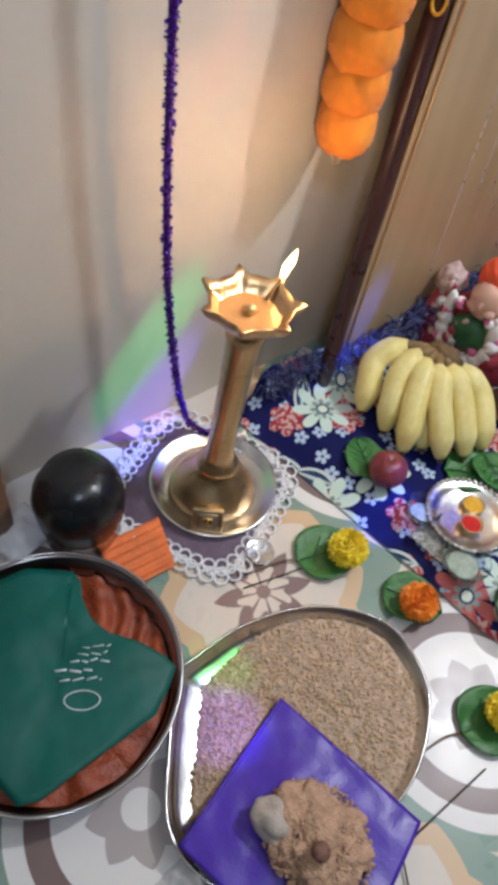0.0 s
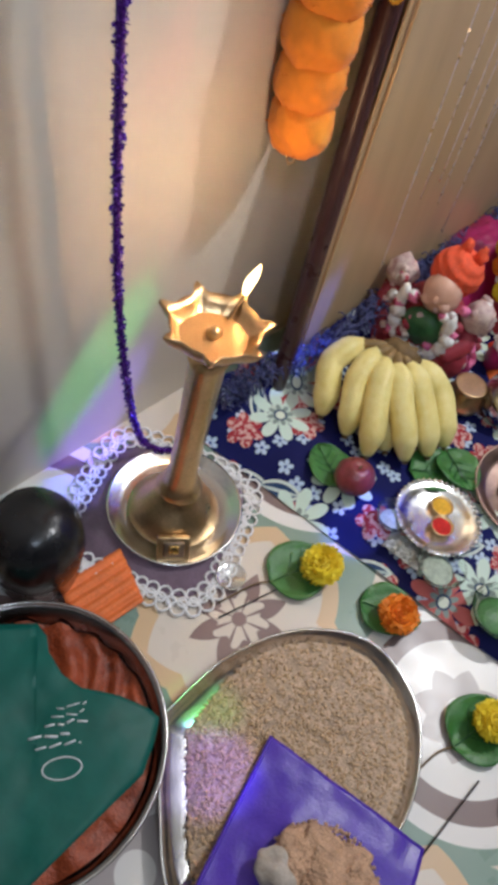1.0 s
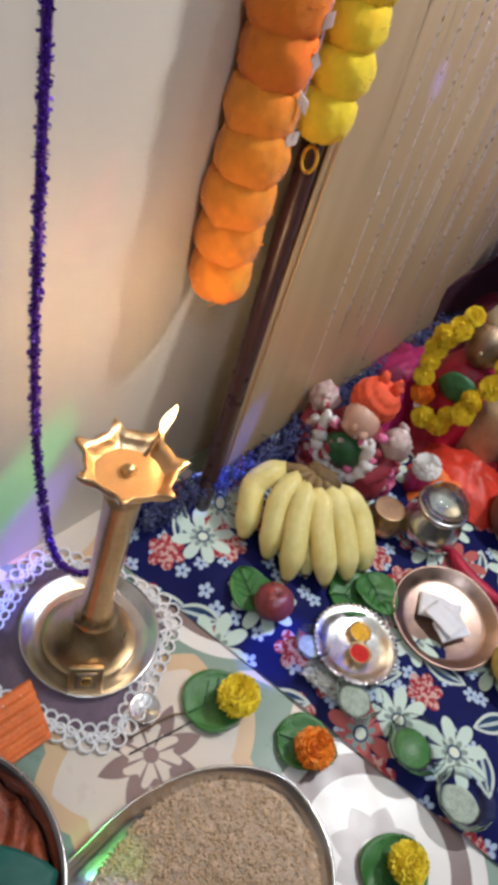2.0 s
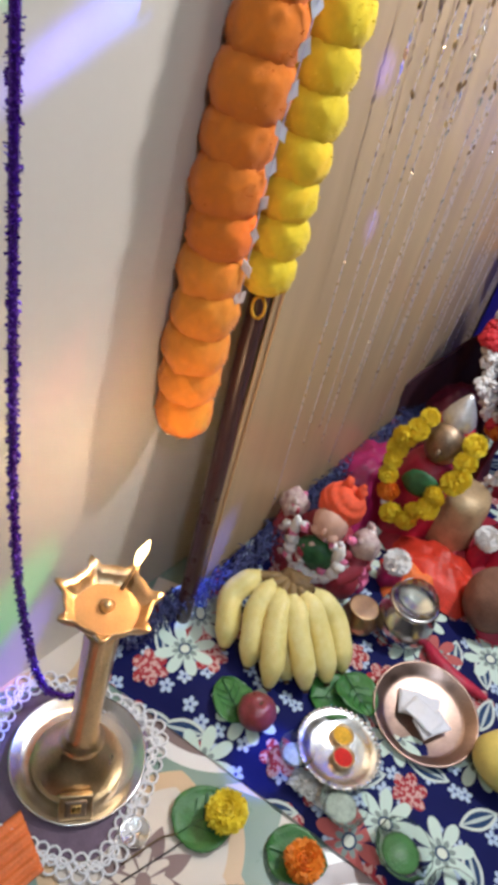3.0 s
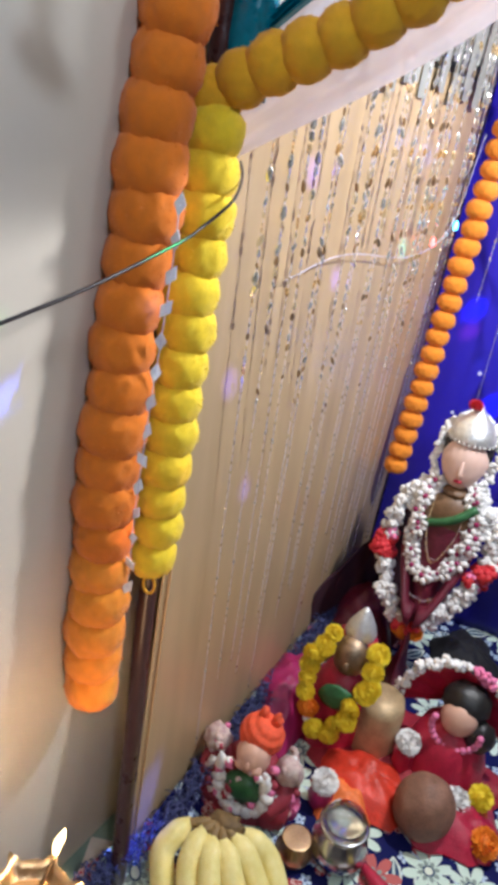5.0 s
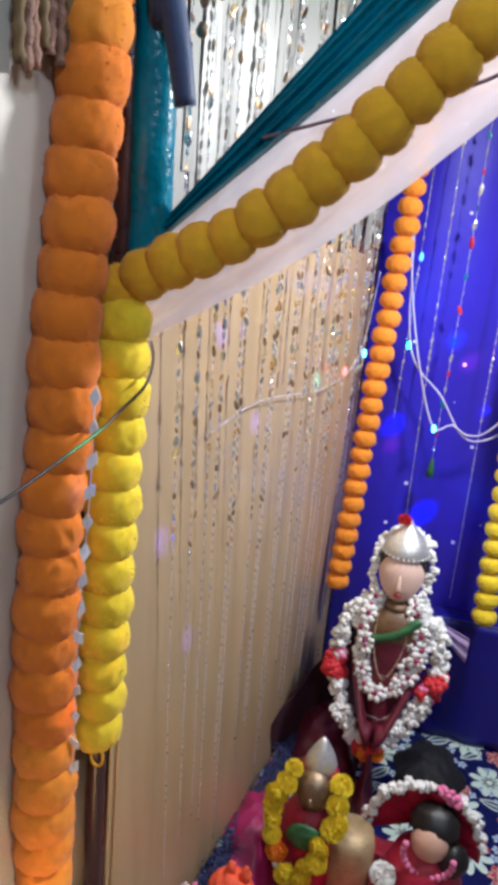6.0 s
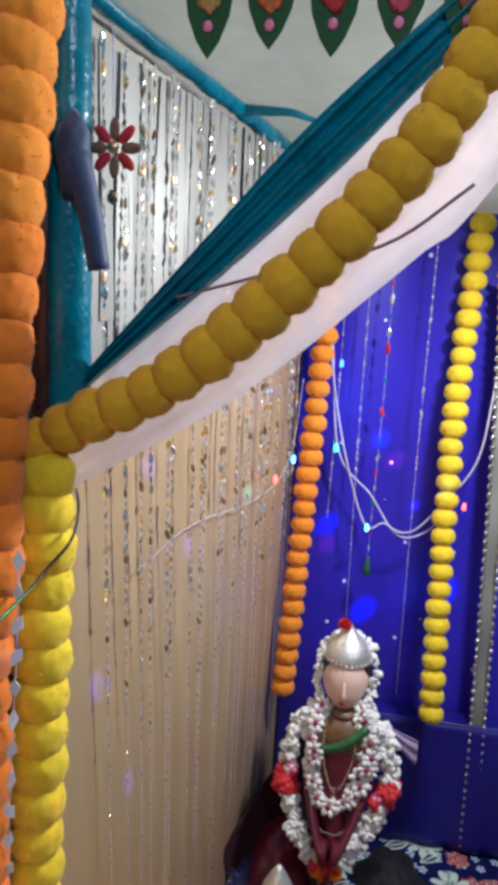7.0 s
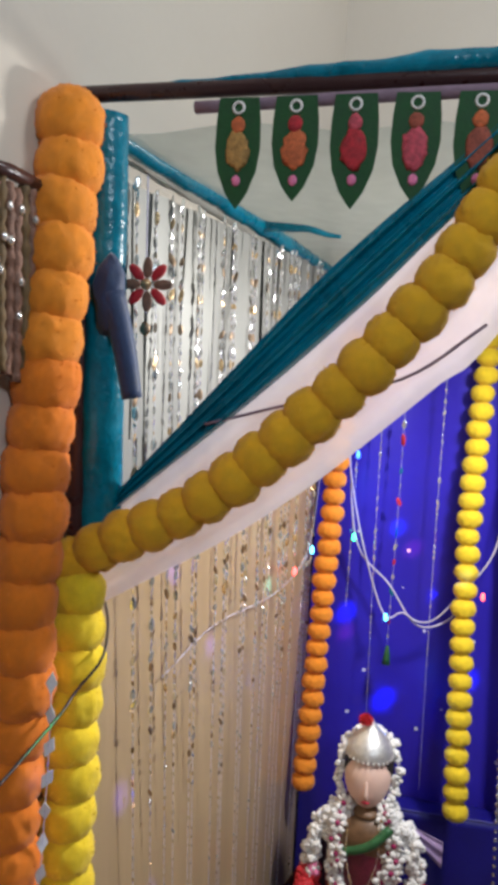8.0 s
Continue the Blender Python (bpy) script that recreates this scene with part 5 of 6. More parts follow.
MIDS = [(-0.446, 0.768, 0.092), (-0.397, 0.763, 0.100), (-0.357, 0.757, 0.100), (-0.326, 0.776, 0.098), (-0.306, 0.810, 0.094), (-0.290, 0.846, 0.088), (-0.352, 0.782, 0.062)]
TIPS = [(-0.414, 0.716, 0.040), (-0.366, 0.712, 0.040), (-0.321, 0.702, 0.040), (-0.273, 0.737, 0.040), (-0.251, 0.772, 0.038), (-0.240, 0.806, 0.038), (-0.305, 0.735, 0.034)]


def finger(spine, radius):
    """A five-sided rounded pod along a spine."""
    bm = tube(spine, radius, 15)
    for i in range(len(spine)):
        for k, v in enumerate(list(bm.verts)[i * 15:i * 15 + 15]):
            v.co = spine[i] + (v.co - spine[i]) * (1 + 0.05 * math.cos(5 * 6.28318 * k / 15))
    return bm


for k, (root, mid_k, tip) in enumerate(zip(ROOTS, MIDS, TIPS)):
    root, mid_k, tip = Vector(root), Vector(mid_k), Vector(tip)
    spine = curve([root, root.lerp(mid_k, 0.5) + Vector((0, 0, 0.006)), mid_k, mid_k.lerp(tip, 0.55) + Vector((0, 0, 0.007)), tip], 30)

    def width(t):
        if t < 0.22:
            return 0.0065 + 0.0135 * (t / 0.22) ** 1.3 * (2 - t / 0.22)
        return 0.0200 * min(1.0, ((1.04 - t) / 0.24)) ** 0.55 if t > 0.80 else 0.0200

    ob = part("banana", finger(spine, width), BANANA, bunch)
    end = (spine[-1] - spine[-2]).normalized()
    part("tip", tube([spine[-1] - end * 0.001, spine[-1] + end * 0.006], 0.0046, 8), BANANA_TIP, ob)
    part("stalk", tube(curve([CROWN + Vector((0.004 * (k - 3), 0.006, 0)), CROWN.lerp(root, 0.6) + Vector((0, 0, 0.004)), spine[2]], 10), lambda t: 0.0075 + 0.001 * t, 8), STALK, ob, "brown-green stalk")
part("crown", ball(CROWN + Vector((0.004, 0.012, 0.002)), (0.030, 0.018, 0.014), 3, 0.4, 30), BANANA_TIP, bunch)


def fruit(name, label, cat, at, size, mat, dent=True):
    ob = thing(name, label, cat, at)
    bm = ball((0, 0, 0), size, 4, 0.05, 20)
    if dent:
        for v in bm.verts:
            r = math.hypot(v.co.x, v.co.y) / size[0]
            if v.co.z > 0:
                v.co.z -= size[2] * 0.30 * max(0, 1 - r * 2.4) ** 1.5
    part("flesh", bm, mat, ob)
    part("stem", tube([(0, 0, size[2] * 0.6), (0.002, 0.001, size[2] * 1.02)], 0.0014, 6), BANANA_TIP, ob)
    return ob


fruit("apple", "small plum-red apple on the navy cloth", "fruit", (-0.313, 0.650, PLAT + 0.029), (0.029, 0.029, 0.027), APPLE)
fruit("mango", "smooth yellow-green fruit beside the copper plate", "fruit", (0.035, 0.815, PLAT + 0.042), (0.052, 0.045, 0.042), MANGO)

cop = thing("copper_plate", "round copper plate holding folded white paper", "plate", (-0.098, 0.828, PLAT + 0.006))
cop.rotation_euler = (radians(6), 0, 0)
part("plate", lathe([(0, 0.002), (0.062, 0.002), (0.070, 0.005), (0.083, 0.018), (0.086, 0.0185), (0.0865, 0.0165), (0.073, 0.0025), (0.063, -0.001), (0, -0.001)], 64), COPPER, cop)
for k, (x, y, r, s) in enumerate(((-0.110, 0.835, 20, 0.034), (-0.082, 0.812, 55, 0.026), (-0.10, 0.815, -15, 0.028))):
    pp = thing("folded_paper", "folded white paper lying in the copper plate", "paper", (x, y, PLAT + 0.014 + 0.006 * k), "folded papers")
    pp.rotation_euler = (0, 0, radians(r))
    part("sheet", sheet(lambda u, v, s=s: ((u - 0.5) * 2 * s, (v - 0.5) * 1.3 * s, 0.004 * abs(math.sin(u * 4)) + 0.003 * noise.noise(Vector((u * 3, v * 3, s * 90)))), 10, 10, 0.002), PAPER, pp)
thali = thing("silver_dish", "silver dish with a beaded rim and powder cups", "dish", (-0.186, 0.688, PLAT + 0.006))
part("dish", lathe([(0, 0.001), (0.040, 0.001), (0.050, 0.004), (0.061, 0.012), (0.063, 0.011), (0.052, 0.002), (0.041, -0.001), (0, -0.001)], 56), SILVER, thali)
bm = bmesh.new()
for k in range(44):
    a = k / 44 * 6.283
    ball((0.062 * math.cos(a), 0.062 * math.sin(a), 0.012), (0.0042, 0.0042, 0.003), 1, into=bm)
part("beaded_rim", bm, SILVER, thali)
for (x, y, mat, nm) in ((0.012, -0.008, RED_POWDER, "red"), (-0.004, 0.022, YELLOW_POWDER, "yellow")):
    cup = thing("powder_cup", f"small brass cup of {nm} powder in the silver dish", "cup", (-0.186 + x, 0.688 + y, PLAT + 0.008), "powder cups")
    part("cup", lathe([(0, 0), (0.010, 0), (0.016, 0.009), (0.0172, 0.009), (0.0115, -0.001), (0, -0.001)], 24), BRASS, cup)
    part("powder", lathe([(0, 0.010), (0.008, 0.0085), (0.0142, 0.006)], 20), mat, cup)
for k, (x, y, r) in enumerate(((-0.145, 0.616, 0.034), (-0.050, 0.612, 0.040), (0.035, 0.600, 0.040), (-0.236, 0.640, 0.026))):
    gl = thing("glass_bowl", "small faceted clear glass bowl on the cloth", "bowl", (x, y, PLAT + 0.004 - (0.010 if y < 0.605 else 0.0)), "glass bowls")
    part("glass", lathe([(0, 0.003), (r * 0.5, 0.003), (r * 0.8, 0.012), (r, 0.024), (r * 1.04, 0.023), (r * 0.85, 0.009), (r * 0.55, 0.0), (0, 0.0)], 14), GLASS, gl, flat=True)
    part("offering", lathe([(0, 0.012), (r * 0.4, 0.010), (r * 0.7, 0.0055)], 20), (OFFERING, LEAF, OFFERING, OFFERING)[k], gl, "pale offering inside")
foil_bit = thing("foil_piece", "crumpled bright foil on the cloth's edge", "foil")
part("foil", sheet(lambda u, v: (-0.225 + 0.06 * u, 0.598 + 0.035 * v, PLAT + 0.004 + 0.010 * abs(noise.noise(Vector((u * 9, v * 9, 0))))), 14, 10), SILVER_FOIL, foil_bit, flat=True)

kalash = thing("water_pot", "silver water pot with a glass lid on the cloth", "pot", (-0.195, 0.955, PLAT))
part("body", lathe([(0, 0.0), (0.030, 0.0), (0.044, 0.012), (0.052, 0.034), (0.048, 0.056), (0.034, 0.070), (0.030, 0.078), (0.042, 0.088), (0.044, 0.090), (0.038, 0.091), (0.027, 0.080), (0, 0.076)], 48), STEEL, kalash)
part("lid", lathe([(0, 0.128), (0.020, 0.125), (0.034, 0.112), (0.039, 0.094), (0.036, 0.093), (0.030, 0.110), (0.018, 0.121), (0, 0.124)], 36), GLASS, kalash, "clear glass domed lid")
small = thing("brass_pot", "small round brass pot beside the water pot", "pot", (-0.262, 0.915, PLAT))
part("body", lathe([(0, 0), (0.018, 0), (0.030, 0.012), (0.033, 0.028), (0.024, 0.044), (0.020, 0.050), (0.027, 0.055), (0.024, 0.056), (0, 0.048)], 36), BRASS, small)
fruit("coconut", "brown husked coconut on the altar cloth", "coconut", (-0.075, 1.090, PLAT + 0.062), (0.056, 0.056, 0.066), COCONUT, False)
chili = thing("red_pod", "long dark red dried pod on the cloth", "pod")
part("pod", tube(curve([(-0.145, 0.955, PLAT + 0.016), (-0.09, 0.925, PLAT + 0.014), (-0.02, 0.925, PLAT + 0.012)], 20), lambda t: 0.004 + 0.011 * math.sin(3.14 * min(1, t * 0.9 + 0.08)), 12), CRIMSON, chili)
for k, (x, y, z, r, mat, cl) in enumerate(((-0.255, 1.04, 0.085, 0.026, PETAL_W, "white"), (-0.135, 1.19, 0.115, 0.026, PETAL_W, "white"), (-0.02, 1.145, 0.07, 0.028, PETAL_W, "white"), (0.02, 1.17, 0.08, 0.026, PETAL_Y, "yellow"), (0.045, 1.10, 0.05, 0.03, PETAL_O, "orange"), (-0.30, 0.99, 0.05, 0.02, PINK, "pink"))):
    flower("cut_flower", f"{cl} chrysanthemum head among the cloths", mat, (x, y, PLAT + z - 0.02), r, 40 + k, "altar flowers", (20, 10 * k, 0))
    part("support", ball((x, y, PLAT + (z - 0.02) / 2 - 0.004), (r * 0.9, r * 0.9, (z - 0.02) / 2 + 0.004), 2, 0.2), (MAGENTA, CRIMSON, CRIMSON, ORANGE_CLOTH, CRIMSON, MAGENTA)[k], tagged(new("cloth_bundle"), "small bundle of bright cloth under a flower", "cloth", "cloth bundles"))


def drape(name, label, fn, mat, nu=40, nv=30):
    ob = thing(name, label, "cloth")
    part("fabric", sheet(fn, nu, nv, 0.0015), mat, ob)
    return ob


def mound(cx, cy, rx, ry, h, seed, folds=7):
    """A draped heap, folded like laid cloth."""
    def fn(u, v):
        a, r = v * 6.283, u
        k = 1 + 0.10 * math.sin(a * folds + seed) + 0.10 * noise.noise(Vector((a, seed, 0)))
        x, y = cx + rx * r * k * math.cos(a), cy + ry * r * k * math.sin(a)
        z = PLAT + 0.006 + h * (1 - r ** 2.2) + 0.012 * (1 - r * 0.5) * noise.noise(Vector((x * 40, y * 40, seed))) * min(1, r * 4)
        return (x, y, max(PLAT + 0.006, z))
    return fn


drape("red_cloth", "rumpled bright red satin between the idols", mound(-0.19, 1.12, 0.10, 0.085, 0.055, 1.0), plain("bright_red_satin", (0.62, 0.045, 0.02), 0.4, vary=0.4, scale=30, bump=0.4, distance=0.004))
drape("crimson_cloth", "rumpled crimson cloth round the coconut", mound(-0.03, 1.14, 0.11, 0.09, 0.05, 2.0), CRIMSON)
drape("magenta_cloth", "magenta silk cloth spread against the side panel", mound(-0.40, 1.24, 0.085, 0.16, 0.10, 3.0), MAGENTA)
drape("orange_cloth", "rumpled orange gauze below the garlanded idol", mound(-0.215, 1.06, 0.06, 0.06, 0.045, 4.0), ORANGE_CLOTH)
drape("idol_cloth", "crimson cotton cloth spread under the small idols", mound(-0.13, 1.23, 0.21, 0.15, 0.035, 6.0), plain("dull_crimson_cotton", (0.30, 0.015, 0.03), 0.6, vary=0.4, scale=30, bump=0.3))
drape("black_cloth", "black cotton cloth bunched beside the goddess", mound(-0.07, 1.60, 0.085, 0.12, 0.06, 7.0), plain("black_cotton", (0.010, 0.009, 0.012), 0.75, vary=0.4, scale=40))
drape("dark_cloth", "dark maroon cloth heaped behind the idols", mound(-0.33, 1.56, 0.10, 0.16, 0.14, 5.0), MAROON)

# ---- the idols: each one plain figure ----
def figure(name, label, mats, build):
    bm = bmesh.new()
    build(bm)
    return tagged(part(name, bm, mats), label, "figurine")


def lathe_into(bm, profile, at, slot, n=32, squash=1.0):
    other = lathe(profile, n, (0, 0, 0))
    made = {}
    for v in other.verts:
        made[v] = bm.verts.new((at[0] + v.co.x, at[1] + v.co.y * squash, at[2] + v.co.z))
    for f in other.faces:
        bm.faces.new([made[v] for v in f.verts]).material_index = slot
    other.free()


GX, GY = -0.205, 1.545


def shrink(p):
    """Draws the goddess and what she wears together about her chin."""
    c = Vector((GX - 0.004, GY - 0.03, 0.565))
    return c + (Vector(p) - c) * 0.87


def goddess(bm):
    x, y = GX, GY
    foot = 0.565 + (PLAT - 0.565) / 0.87
    # robe, shoulders, neck, head, hair, crown
    lathe_into(bm, [(0.145, foot), (0.140, 0.05), (0.122, 0.18), (0.105, 0.28), (0.104, 0.36), (0.106, 0.42), (0.092, 0.462), (0.058, 0.492), (0.036, 0.502), (0, 0.504)], (x, y, 0), 0, 40, 0.75)
    lathe_into(bm, [(0.034, 0.455), (0.030, 0.48), (0.032, 0.51), (0, 0.52)], (x, y - 0.012, 0), 1)
    for s in (-1, 1):
        tube(curve([(x + s * 0.095, y - 0.01, 0.42), (x + s * 0.130, y - 0.04, 0.32), (x + s * 0.085, y - 0.095, 0.22), (x + s * 0.02, y - 0.10, 0.20)], 14), 0.028, 12, into=bm)
    hx = x - 0.004
    old = set(bm.verts)
    ball((hx, y - 0.026, 0.590), (0.056, 0.055, 0.070), 4, into=bm, slot=1)
    for v in set(bm.verts) - old:
        low = max(0.0, (0.585 - v.co.z) / 0.065)
        v.co.x = hx + (v.co.x - hx) * (1 - 0.12 * low)
        v.co.y -= 0.010 * low
    tube(curve([(hx, y - 0.076, 0.606), (hx, y - 0.085, 0.588), (hx, y - 0.089, 0.574), (hx, y - 0.078, 0.567)], 10), lambda t: 0.0035 + 0.0035 * t, 8, into=bm)
    for f in bm.faces:
        if f.material_index == 0 and min(v.co.z for v in f.verts) > 0.555:
            f.material_index = 1
    ball((hx, y - 0.079, 0.553), (0.011, 0.004, 0.0045), 2, into=bm, slot=7)
    ball((hx, y - 0.008, 0.606), (0.0615, 0.056, 0.066), 3, 0.05, into=bm, slot=2)
    lathe_into(bm, [(0.050, 0.640), (0.0565, 0.643), (0.0570, 0.654), (0.052, 0.668), (0.042, 0.684), (0.030, 0.696), (0.018, 0.710), (0.009, 0.720), (0.004, 0.730), (0, 0.733)], (hx, y - 0.014, 0), 3, 36)
    for k in range(28):
        a = k / 28 * 6.283
        ball((hx + 0.057 * math.cos(a), y - 0.014 + 0.057 * math.sin(a), 0.645), (0.0035, 0.0035, 0.005), 1, into=bm, slot=3)
    for k in range(5):
        ball((hx, y - 0.064 + 0.010 * k, 0.656 + 0.014 * k), (0.006 - 0.0006 * k, 0.005, 0.008), 2, into=bm, slot=3)
    # brown bodice and a green sash across the chest
    ball((x, y - 0.058, 0.450), (0.074, 0.042, 0.062), 3, into=bm, slot=6)
    old = set(bm.faces)
    tube(curve([(x + 0.060, y - 0.080, 0.500), (x + 0.015, y - 0.100, 0.462), (x - 0.045, y - 0.094, 0.430)], 12), 0.011, 8, into=bm)
    for f in set(bm.faces) - old:
        f.material_index = 4
    ball((x, y - 0.046, 0.514), (0.034, 0.034, 0.014), 3, into=bm, slot=5)
    for v in bm.verts:
        v.co = shrink(v.co)


figure("goddess_figure", "painted clay goddess bust in maroon silk with silver crown", [MAROON, FACE, HAIR, CROWN_SILVER, SAREE_GREEN, BROWN_SILK, BROWN_SILK, CRIMSON], goddess)


def blossom_mesh(name, mat, seed, r):
    """A small clustered blossom."""
    bm = bmesh.new()
    rng = random.Random(seed)
    for k in range(9):
        a, e = rng.uniform(0, 6.283), rng.uniform(-0.6, 1.4)
        d = Vector((math.cos(a) * math.cos(e), math.sin(a) * math.cos(e), math.sin(e)))
        ball(d * r * 0.55, (r * 0.5, r * 0.5, r * 0.42), 1, into=bm)
    return to_mesh(name, bm, mat)


WHITE_BLOOM = [blossom_mesh("blossom", PETAL_W, 70 + k, 0.0125) for k in range(3)]
YELLOW_BLOOM = [to_mesh("marigold_head", marigold(80 + k, 0.021), PETAL_Y) for k in range(2)]
ORANGE_BLOOM = [to_mesh("marigold_head", marigold(84, 0.021), PETAL_O)]
RED_BLOOM = [blossom_mesh("rose", PETAL_R, 75, 0.020), blossom_mesh("rose", PINK, 76, 0.016)]


def flower_rope(name, label, points, count, pick, spread=0.008, seed=0, rows=1, face=False):
    """A threaded rope of blossoms, each one a part."""
    ob = thing(name, label, "garland", group="flower garlands")
    line = curve(points, count)
    rng = random.Random(seed)
    for i, p in enumerate(line):
        for k in range(rows):
            me = pick(i / (count - 1), i)
            j = Vector((rng.uniform(-1, 1), rng.uniform(-1, 1), rng.uniform(-1, 1))) * spread
            ob2 = piece(me.name.split(".")[0], me, ob, Matrix.Translation(p + j) @ (pose(0, 0, 0, rng.uniform(60, 105), 0, rng.uniform(-35, 35)) @ pose(0, 0, 0, 0, 0, rng.uniform(0, 360)) if face else pose(0, 0, 0, rng.uniform(20, 110), rng.uniform(-40, 40), rng.uniform(0, 360))) @ Matrix.Scale(rng.uniform(0.85, 1.15), 4))
    part("thread", tube(line, 0.001, 5), CLEAR_WIRE, ob)
    return ob


def daisy_mesh(seed):
    """Six pale petals and a dark pink heart, facing forward."""
    bm = bmesh.new()
    for k in range(6):
        a = k / 6 * 6.283 + seed
        ball((0.012 * math.cos(a), 0.012 * math.sin(a), 0.0), (0.010, 0.007, 0.003), 1, into=bm, m=Matrix.Rotation(a, 3, "Z"))
    ball((0, 0, 0.003), (0.006, 0.006, 0.004), 1, into=bm, slot=1)
    return to_mesh("daisy", bm, [PETAL_W, MAGENTA])


DAISY = [daisy_mesh(0.0), daisy_mesh(0.5)]


def mala_pick(t, i):
    if 0.20 < t < 0.27 or 0.73 < t < 0.80:
        return RED_BLOOM[i % 2 if i % 5 == 0 else 0]
    if 0.47 < t < 0.53:
        return RED_BLOOM[0] if i % 2 else ORANGE_BLOOM[0]
    return WHITE_BLOOM[i % 3]


flower_rope("flower_garland", "thick white flower garland with red roses on the goddess", [shrink((GX - 0.070, GY - 0.03, 0.505)), shrink((GX - 0.116, GY - 0.06, 0.445)), shrink((GX - 0.128, GY - 0.075, 0.36)), shrink((GX - 0.112, GY - 0.10, 0.27)), shrink((GX - 0.065, GY - 0.125, 0.185)), shrink((GX - 0.012, GY - 0.135, 0.150)), shrink((GX + 0.045, GY - 0.125, 0.195)), shrink((GX + 0.098, GY - 0.10, 0.28)), shrink((GX + 0.125, GY - 0.075, 0.36)), shrink((GX + 0.114, GY - 0.06, 0.445)), shrink((GX + 0.066, GY - 0.03, 0.505))], 74, mala_pick, 0.014, 3, 5)
flower_rope("flower_garland", "white daisy garland hanging on the goddess's chest", [shrink((GX - 0.050, GY - 0.062, 0.530)), shrink((GX - 0.070, GY - 0.088, 0.44)), shrink((GX - 0.050, GY - 0.105, 0.34)), shrink((GX - 0.005, GY - 0.12, 0.300)), shrink((GX + 0.045, GY - 0.105, 0.34)), shrink((GX + 0.066, GY - 0.088, 0.44)), shrink((GX + 0.046, GY - 0.062, 0.530))], 30, lambda t, i: DAISY[i % 2], 0.009, 2, 2, True) 
flower_rope("hair_garland", "white blossoms wreathed round the goddess's head", [shrink((GX - 0.064, GY - 0.03, 0.535)), shrink((GX - 0.074, GY - 0.02, 0.60)), shrink((GX - 0.064, GY, 0.655)), shrink((GX - 0.0, GY + 0.03, 0.69)), shrink((GX + 0.056, GY, 0.655)), shrink((GX + 0.068, GY - 0.02, 0.60)), shrink((GX + 0.058, GY - 0.03, 0.535))], 34, lambda t, i: WHITE_BLOOM[i % 3], 0.005, 3)
bead_string("bead_necklace", "gold bead necklace on the goddess", [shrink((GX - 0.040, GY - 0.080, 0.515)), shrink((GX - 0.038, GY - 0.105, 0.42)), shrink((GX - 0.004, GY - 0.125, 0.345)), shrink((GX + 0.032, GY - 0.105, 0.42)), shrink((GX + 0.036, GY - 0.080, 0.515))], 0.006, ("gold",), 0.0042, 91, "")
bead_string("bead_necklace", "long gold bead necklace on the goddess", [shrink((GX - 0.075, GY - 0.10, 0.34)), shrink((GX - 0.045, GY - 0.13, 0.265)), shrink((GX - 0.006, GY - 0.14, 0.235)), shrink((GX + 0.04, GY - 0.13, 0.265)), shrink((GX + 0.07, GY - 0.10, 0.34))], 0.008, ("gold",), 0.0042, 92, "")
crest = thing("red_flower", "small red rose on the goddess's crown", "flower", shrink((GX - 0.018, GY - 0.02, 0.728)))
part("petals", marigold(93, 0.016), PETAL_R, crest)
fold = thing("saree_pleat", "fan of lilac silk behind the goddess's shoulder", "cloth")
part("silk", sheet(lambda u, v: shrink((GX + 0.10 + 0.085 * u, GY - 0.01 + 0.003 * math.sin(v * 14), 0.475 - 0.07 * v * (0.3 + 0.7 * u) - 0.03 * u)), 20, 40, 0.0015), plain("lilac_silk", (0.42, 0.30, 0.52), 0.35, vary=0.3), fold)


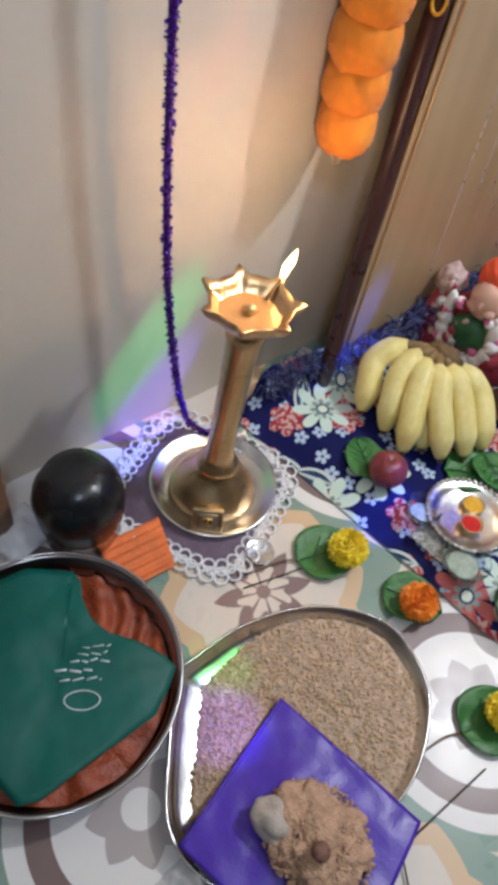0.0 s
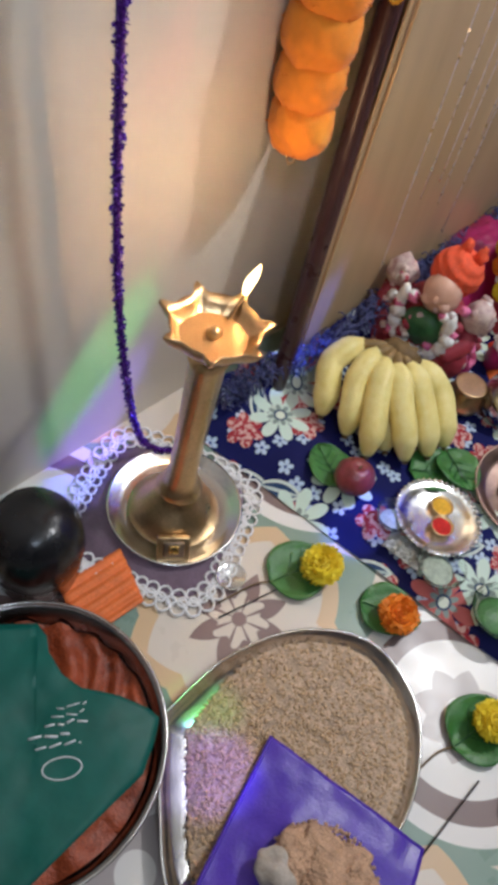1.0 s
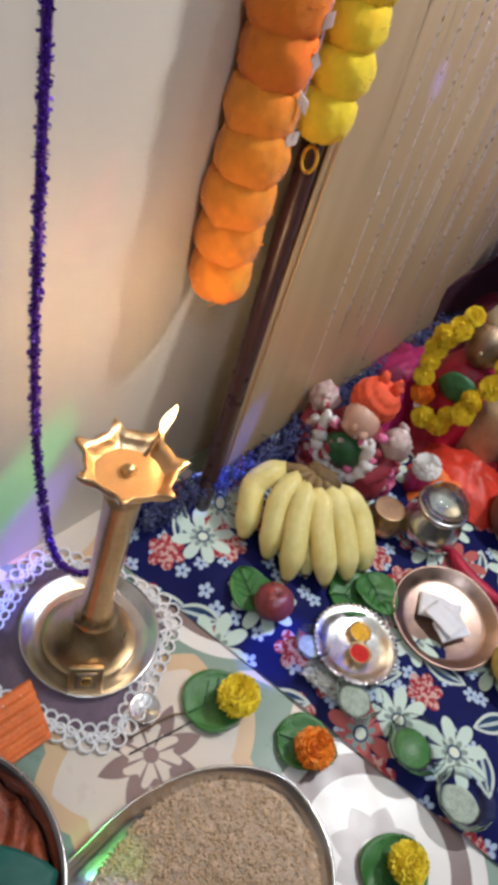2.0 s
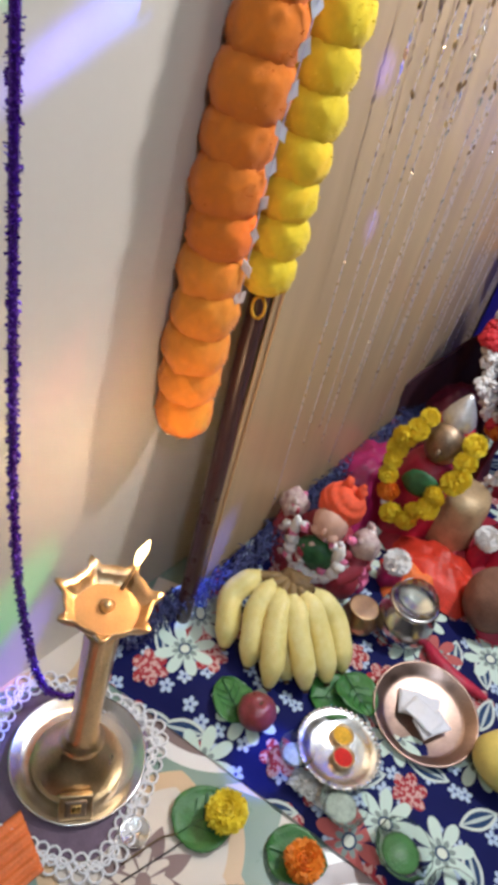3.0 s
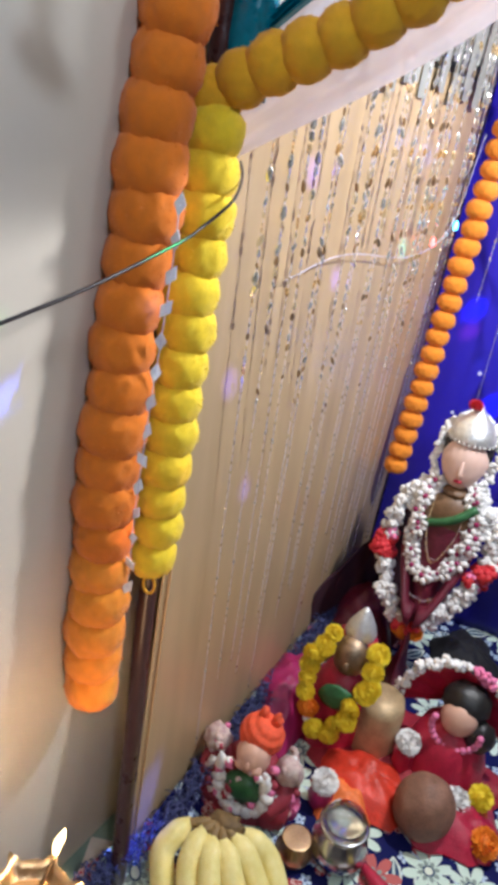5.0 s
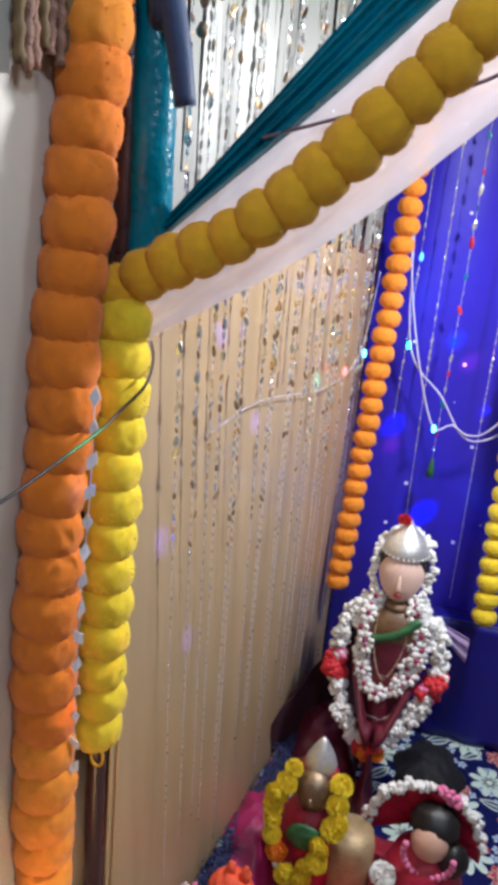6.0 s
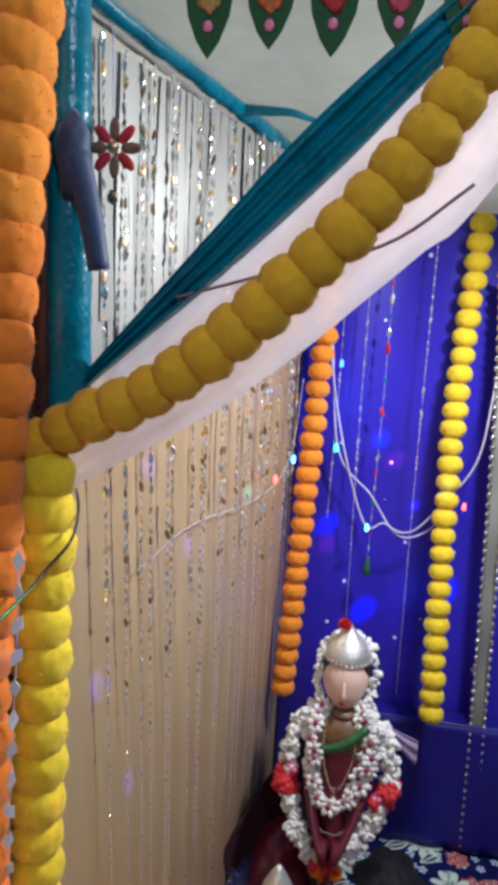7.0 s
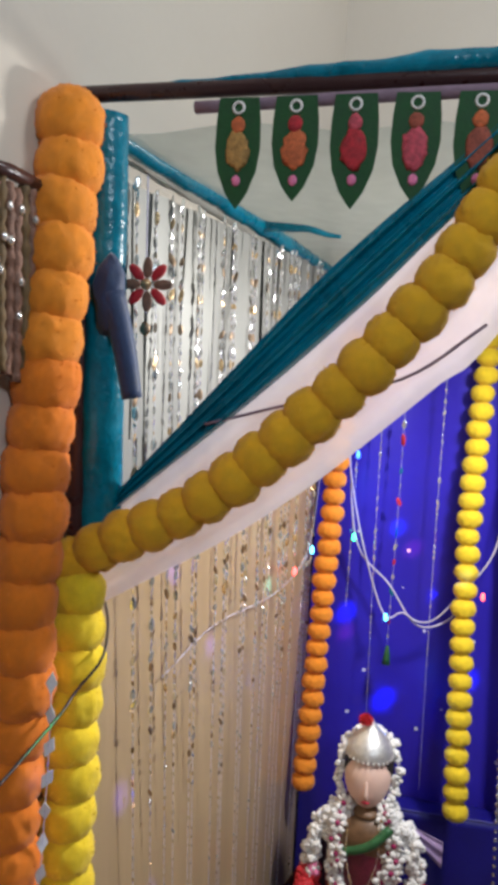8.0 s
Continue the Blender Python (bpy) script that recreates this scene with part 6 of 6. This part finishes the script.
def doll(bm):
    x, y = -0.385, 0.985
    lathe_into(bm, [(0.075, PLAT), (0.078, 0.05), (0.066, 0.095), (0.045, 0.130), (0.022, 0.142), (0, 0.143)], (x, y, 0), 0, 32, 0.8)
    ball((x + 0.005, y - 0.050, 0.105), (0.036, 0.022, 0.032), 3, 0.1, into=bm, slot=4)
    ball((x + 0.006, y - 0.030, 0.166), (0.031, 0.031, 0.036), 3, into=bm, slot=1)
    ball((x + 0.007, y - 0.060, 0.170), (0.0042, 0.005, 0.006), 2, into=bm, slot=1)
    for s in (-1, 1):
        ball((x + 0.007 + s * 0.014, y - 0.052, 0.159), (0.011, 0.009, 0.010), 2, into=bm, slot=1)
        ball((x + 0.014 + s * 0.013, y + 0.006, 0.229), (0.009, 0.009, 0.017), 3, 0.25, into=bm, slot=2)
    # wound cap with soft folds
    old = set(bm.verts)
    ball((x + 0.006, y - 0.002, 0.192), (0.040, 0.038, 0.037), 4, into=bm, slot=2)
    for v in set(bm.verts) - old:
        d = v.co - Vector((x + 0.006, y - 0.002, 0.192))
        v.co += d.normalized() * 0.0022 * math.sin(d.z * 420 + d.x * 160)
    for s in (-1, 1):
        tube(curve([(x + s * 0.045, y, 0.125), (x + s * 0.075, y - 0.025, 0.105), (x + s * 0.055, y - 0.055, 0.075)], 10), 0.017, 10, into=bm)
        ball((x + s * 0.072, y - 0.012, 0.145), (0.026, 0.020, 0.030), 3, 0.35, 50, into=bm, slot=3)
        ball((x + s * 0.045, y - 0.050, 0.130), (0.011, 0.010, 0.028), 2, 0.5, 60, into=bm, slot=5)
    for k in range(9):
        a = 3.14 + k / 8 * 3.14
        ball((x + 0.005 + 0.046 * math.cos(a), y - 0.055 + 0.006 * math.sin(a), 0.110 + 0.052 * math.sin(a)), (0.013, 0.011, 0.013), 2, 0.3, 60, into=bm, slot=5)
    for s in (-1, 1):
        ball((x + s * 0.060, y - 0.030, 0.060), (0.034, 0.030, 0.045), 3, 0.25, 40, into=bm, slot=0)
    rng = random.Random(15)
    for k in range(110):
        a, z = rng.uniform(2.6, 6.9), rng.uniform(0.045, 0.165)
        r = 0.098 - 0.25 * max(0, z - 0.09)
        s = rng.uniform(0.006, 0.012)
        ball((x + r * math.cos(a) * 0.92, y + r * math.sin(a) * 0.68, z), (s, s * 0.8, s), 1, 0.4, 80, into=bm, slot=rng.choice((3, 3, 5, 6, 0)))


figure("doll_figure", "seated doll in crimson and pink with an orange-red cap", [plain("wine_red_cotton", (0.30, 0.03, 0.05), 0.6, scale=50), DOLL_FACE, plain("coral_felt", (0.80, 0.10, 0.035), 0.8, vary=0.3, scale=80), plain("pink_floral", (0.72, 0.30, 0.38), 0.7, vary=0.6, scale=90, other=(0.80, 0.70, 0.62)), SAREE_GREEN, PETAL_W, PINK], doll)


def mask(bm):
    x, y = -0.290, 1.225
    lathe_into(bm, [(0.070, PLAT), (0.068, 0.10), (0.060, 0.165), (0.040, 0.200), (0.02, 0.21), (0, 0.21)], (x, y, 0), 2, 32)
    lathe_into(bm, [(0.045, PLAT), (0.048, 0.03), (0.046, 0.15), (0.040, 0.175), (0, 0.172)], (x + 0.085, y - 0.01, 0), 3, 32)
    ball((x, y - 0.02, 0.250), (0.037, 0.036, 0.044), 3, into=bm, slot=0)
    ball((x, y - 0.056, 0.246), (0.006, 0.007, 0.011), 2, into=bm, slot=0)
    ball((x, y + 0.01, 0.255), (0.044, 0.035, 0.046), 3, 0.1, into=bm, slot=2)
    lathe_into(bm, [(0.030, 0.284), (0.032, 0.292), (0.027, 0.308), (0.018, 0.326), (0.009, 0.342), (0.004, 0.349), (0, 0.350)], (x + 0.002, y + 0.008, 0), 1, 28)
    ball((x, y - 0.066, 0.175), (0.036, 0.012, 0.030), 3, 0.2, into=bm, slot=4)


figure("mask_figure", "dark bronze faced idol with a pointed silver cap", [DARK_METAL, CROWN_SILVER, CRIMSON, plain("beige_gold_brocade", (0.50, 0.36, 0.20), 0.5, 0.3, vary=0.3), SAREE_GREEN], mask)
flower_rope("flower_garland", "yellow marigold garland round the bronze idol", [(-0.330, 1.20, 0.290), (-0.352, 1.175, 0.235), (-0.350, 1.155, 0.175), (-0.335, 1.140, 0.120), (-0.295, 1.130, 0.095), (-0.262, 1.140, 0.150), (-0.246, 1.155, 0.205), (-0.236, 1.185, 0.245), (-0.240, 1.20, 0.275)], 17, lambda t, i: YELLOW_BLOOM[i % 2] if not 0.36 < t < 0.50 else (WHITE_BLOOM[1] if i % 2 else ORANGE_BLOOM[0]), 0.007, 7, 1, True)


def wreathed(bm):
    x, y = -0.062, 1.245
    lathe_into(bm, [(0.085, PLAT), (0.080, 0.08), (0.062, 0.14), (0.03, 0.165), (0, 0.168)], (x, y, 0), 2, 32)
    ball((x, y - 0.020, 0.195), (0.036, 0.034, 0.040), 3, into=bm, slot=0)
    ball((x + 0.005, y + 0.004, 0.215), (0.048, 0.042, 0.042), 3, 0.15, into=bm, slot=1)
    ball((x + 0.045, y - 0.015, 0.165), (0.032, 0.030, 0.034), 3, 0.15, into=bm, slot=1)
    for k in range(14):
        a = k / 13 * 3.6 + 2.8
        ball((x + 0.046 * math.cos(a), y - 0.050, 0.185 + 0.046 * math.sin(a)), (0.007, 0.007, 0.007), 2, into=bm, slot=3)


figure("wreathed_figure", "small dark-haired idol in red cloth and pearls", [DOLL_FACE, HAIR, CRIMSON, PINK], wreathed)
hoop = thing("cloth_hoop", "red satin hood with a white floral edge behind the idol", "cloth")
part("hood", sheet(lambda u, v: (-0.075 + (0.006 + 0.106 * v) * math.cos(3.3 * u - 0.08), 1.315 - 0.050 * v + 0.004 * math.sin(u * 40) * v, 0.150 + (0.006 + 0.116 * v) * math.sin(3.3 * u - 0.08)), 50, 10, 0.002), CRIMSON, hoop)
flower_rope("flower_garland", "white blossom garland along the red hood's edge", [(-0.185, 1.265, 0.17), (-0.165, 1.265, 0.235), (-0.115, 1.265, 0.275), (-0.055, 1.265, 0.278), (0.005, 1.265, 0.250), (0.035, 1.265, 0.175)], 30, lambda t, i: (RED_BLOOM[1] if 0.52 < t < 0.66 else WHITE_BLOOM[i % 3]), 0.006, 9)

maroon_drape = thing("maroon_curtain", "dark maroon cloth hung in the back corner", "cloth")
part("cloth", sheet(lambda u, v: (panel_x(1.42) + 0.02 + 0.22 * u, 1.42 + 0.34 * u ** 0.7 + 0.008 * math.sin(u * 30), 0.03 + v * (0.16 + 0.30 * u)), 40, 16, 0.002), plain("dark_maroon_cotton", (0.035, 0.006, 0.014), 0.8, vary=0.3), maroon_drape)
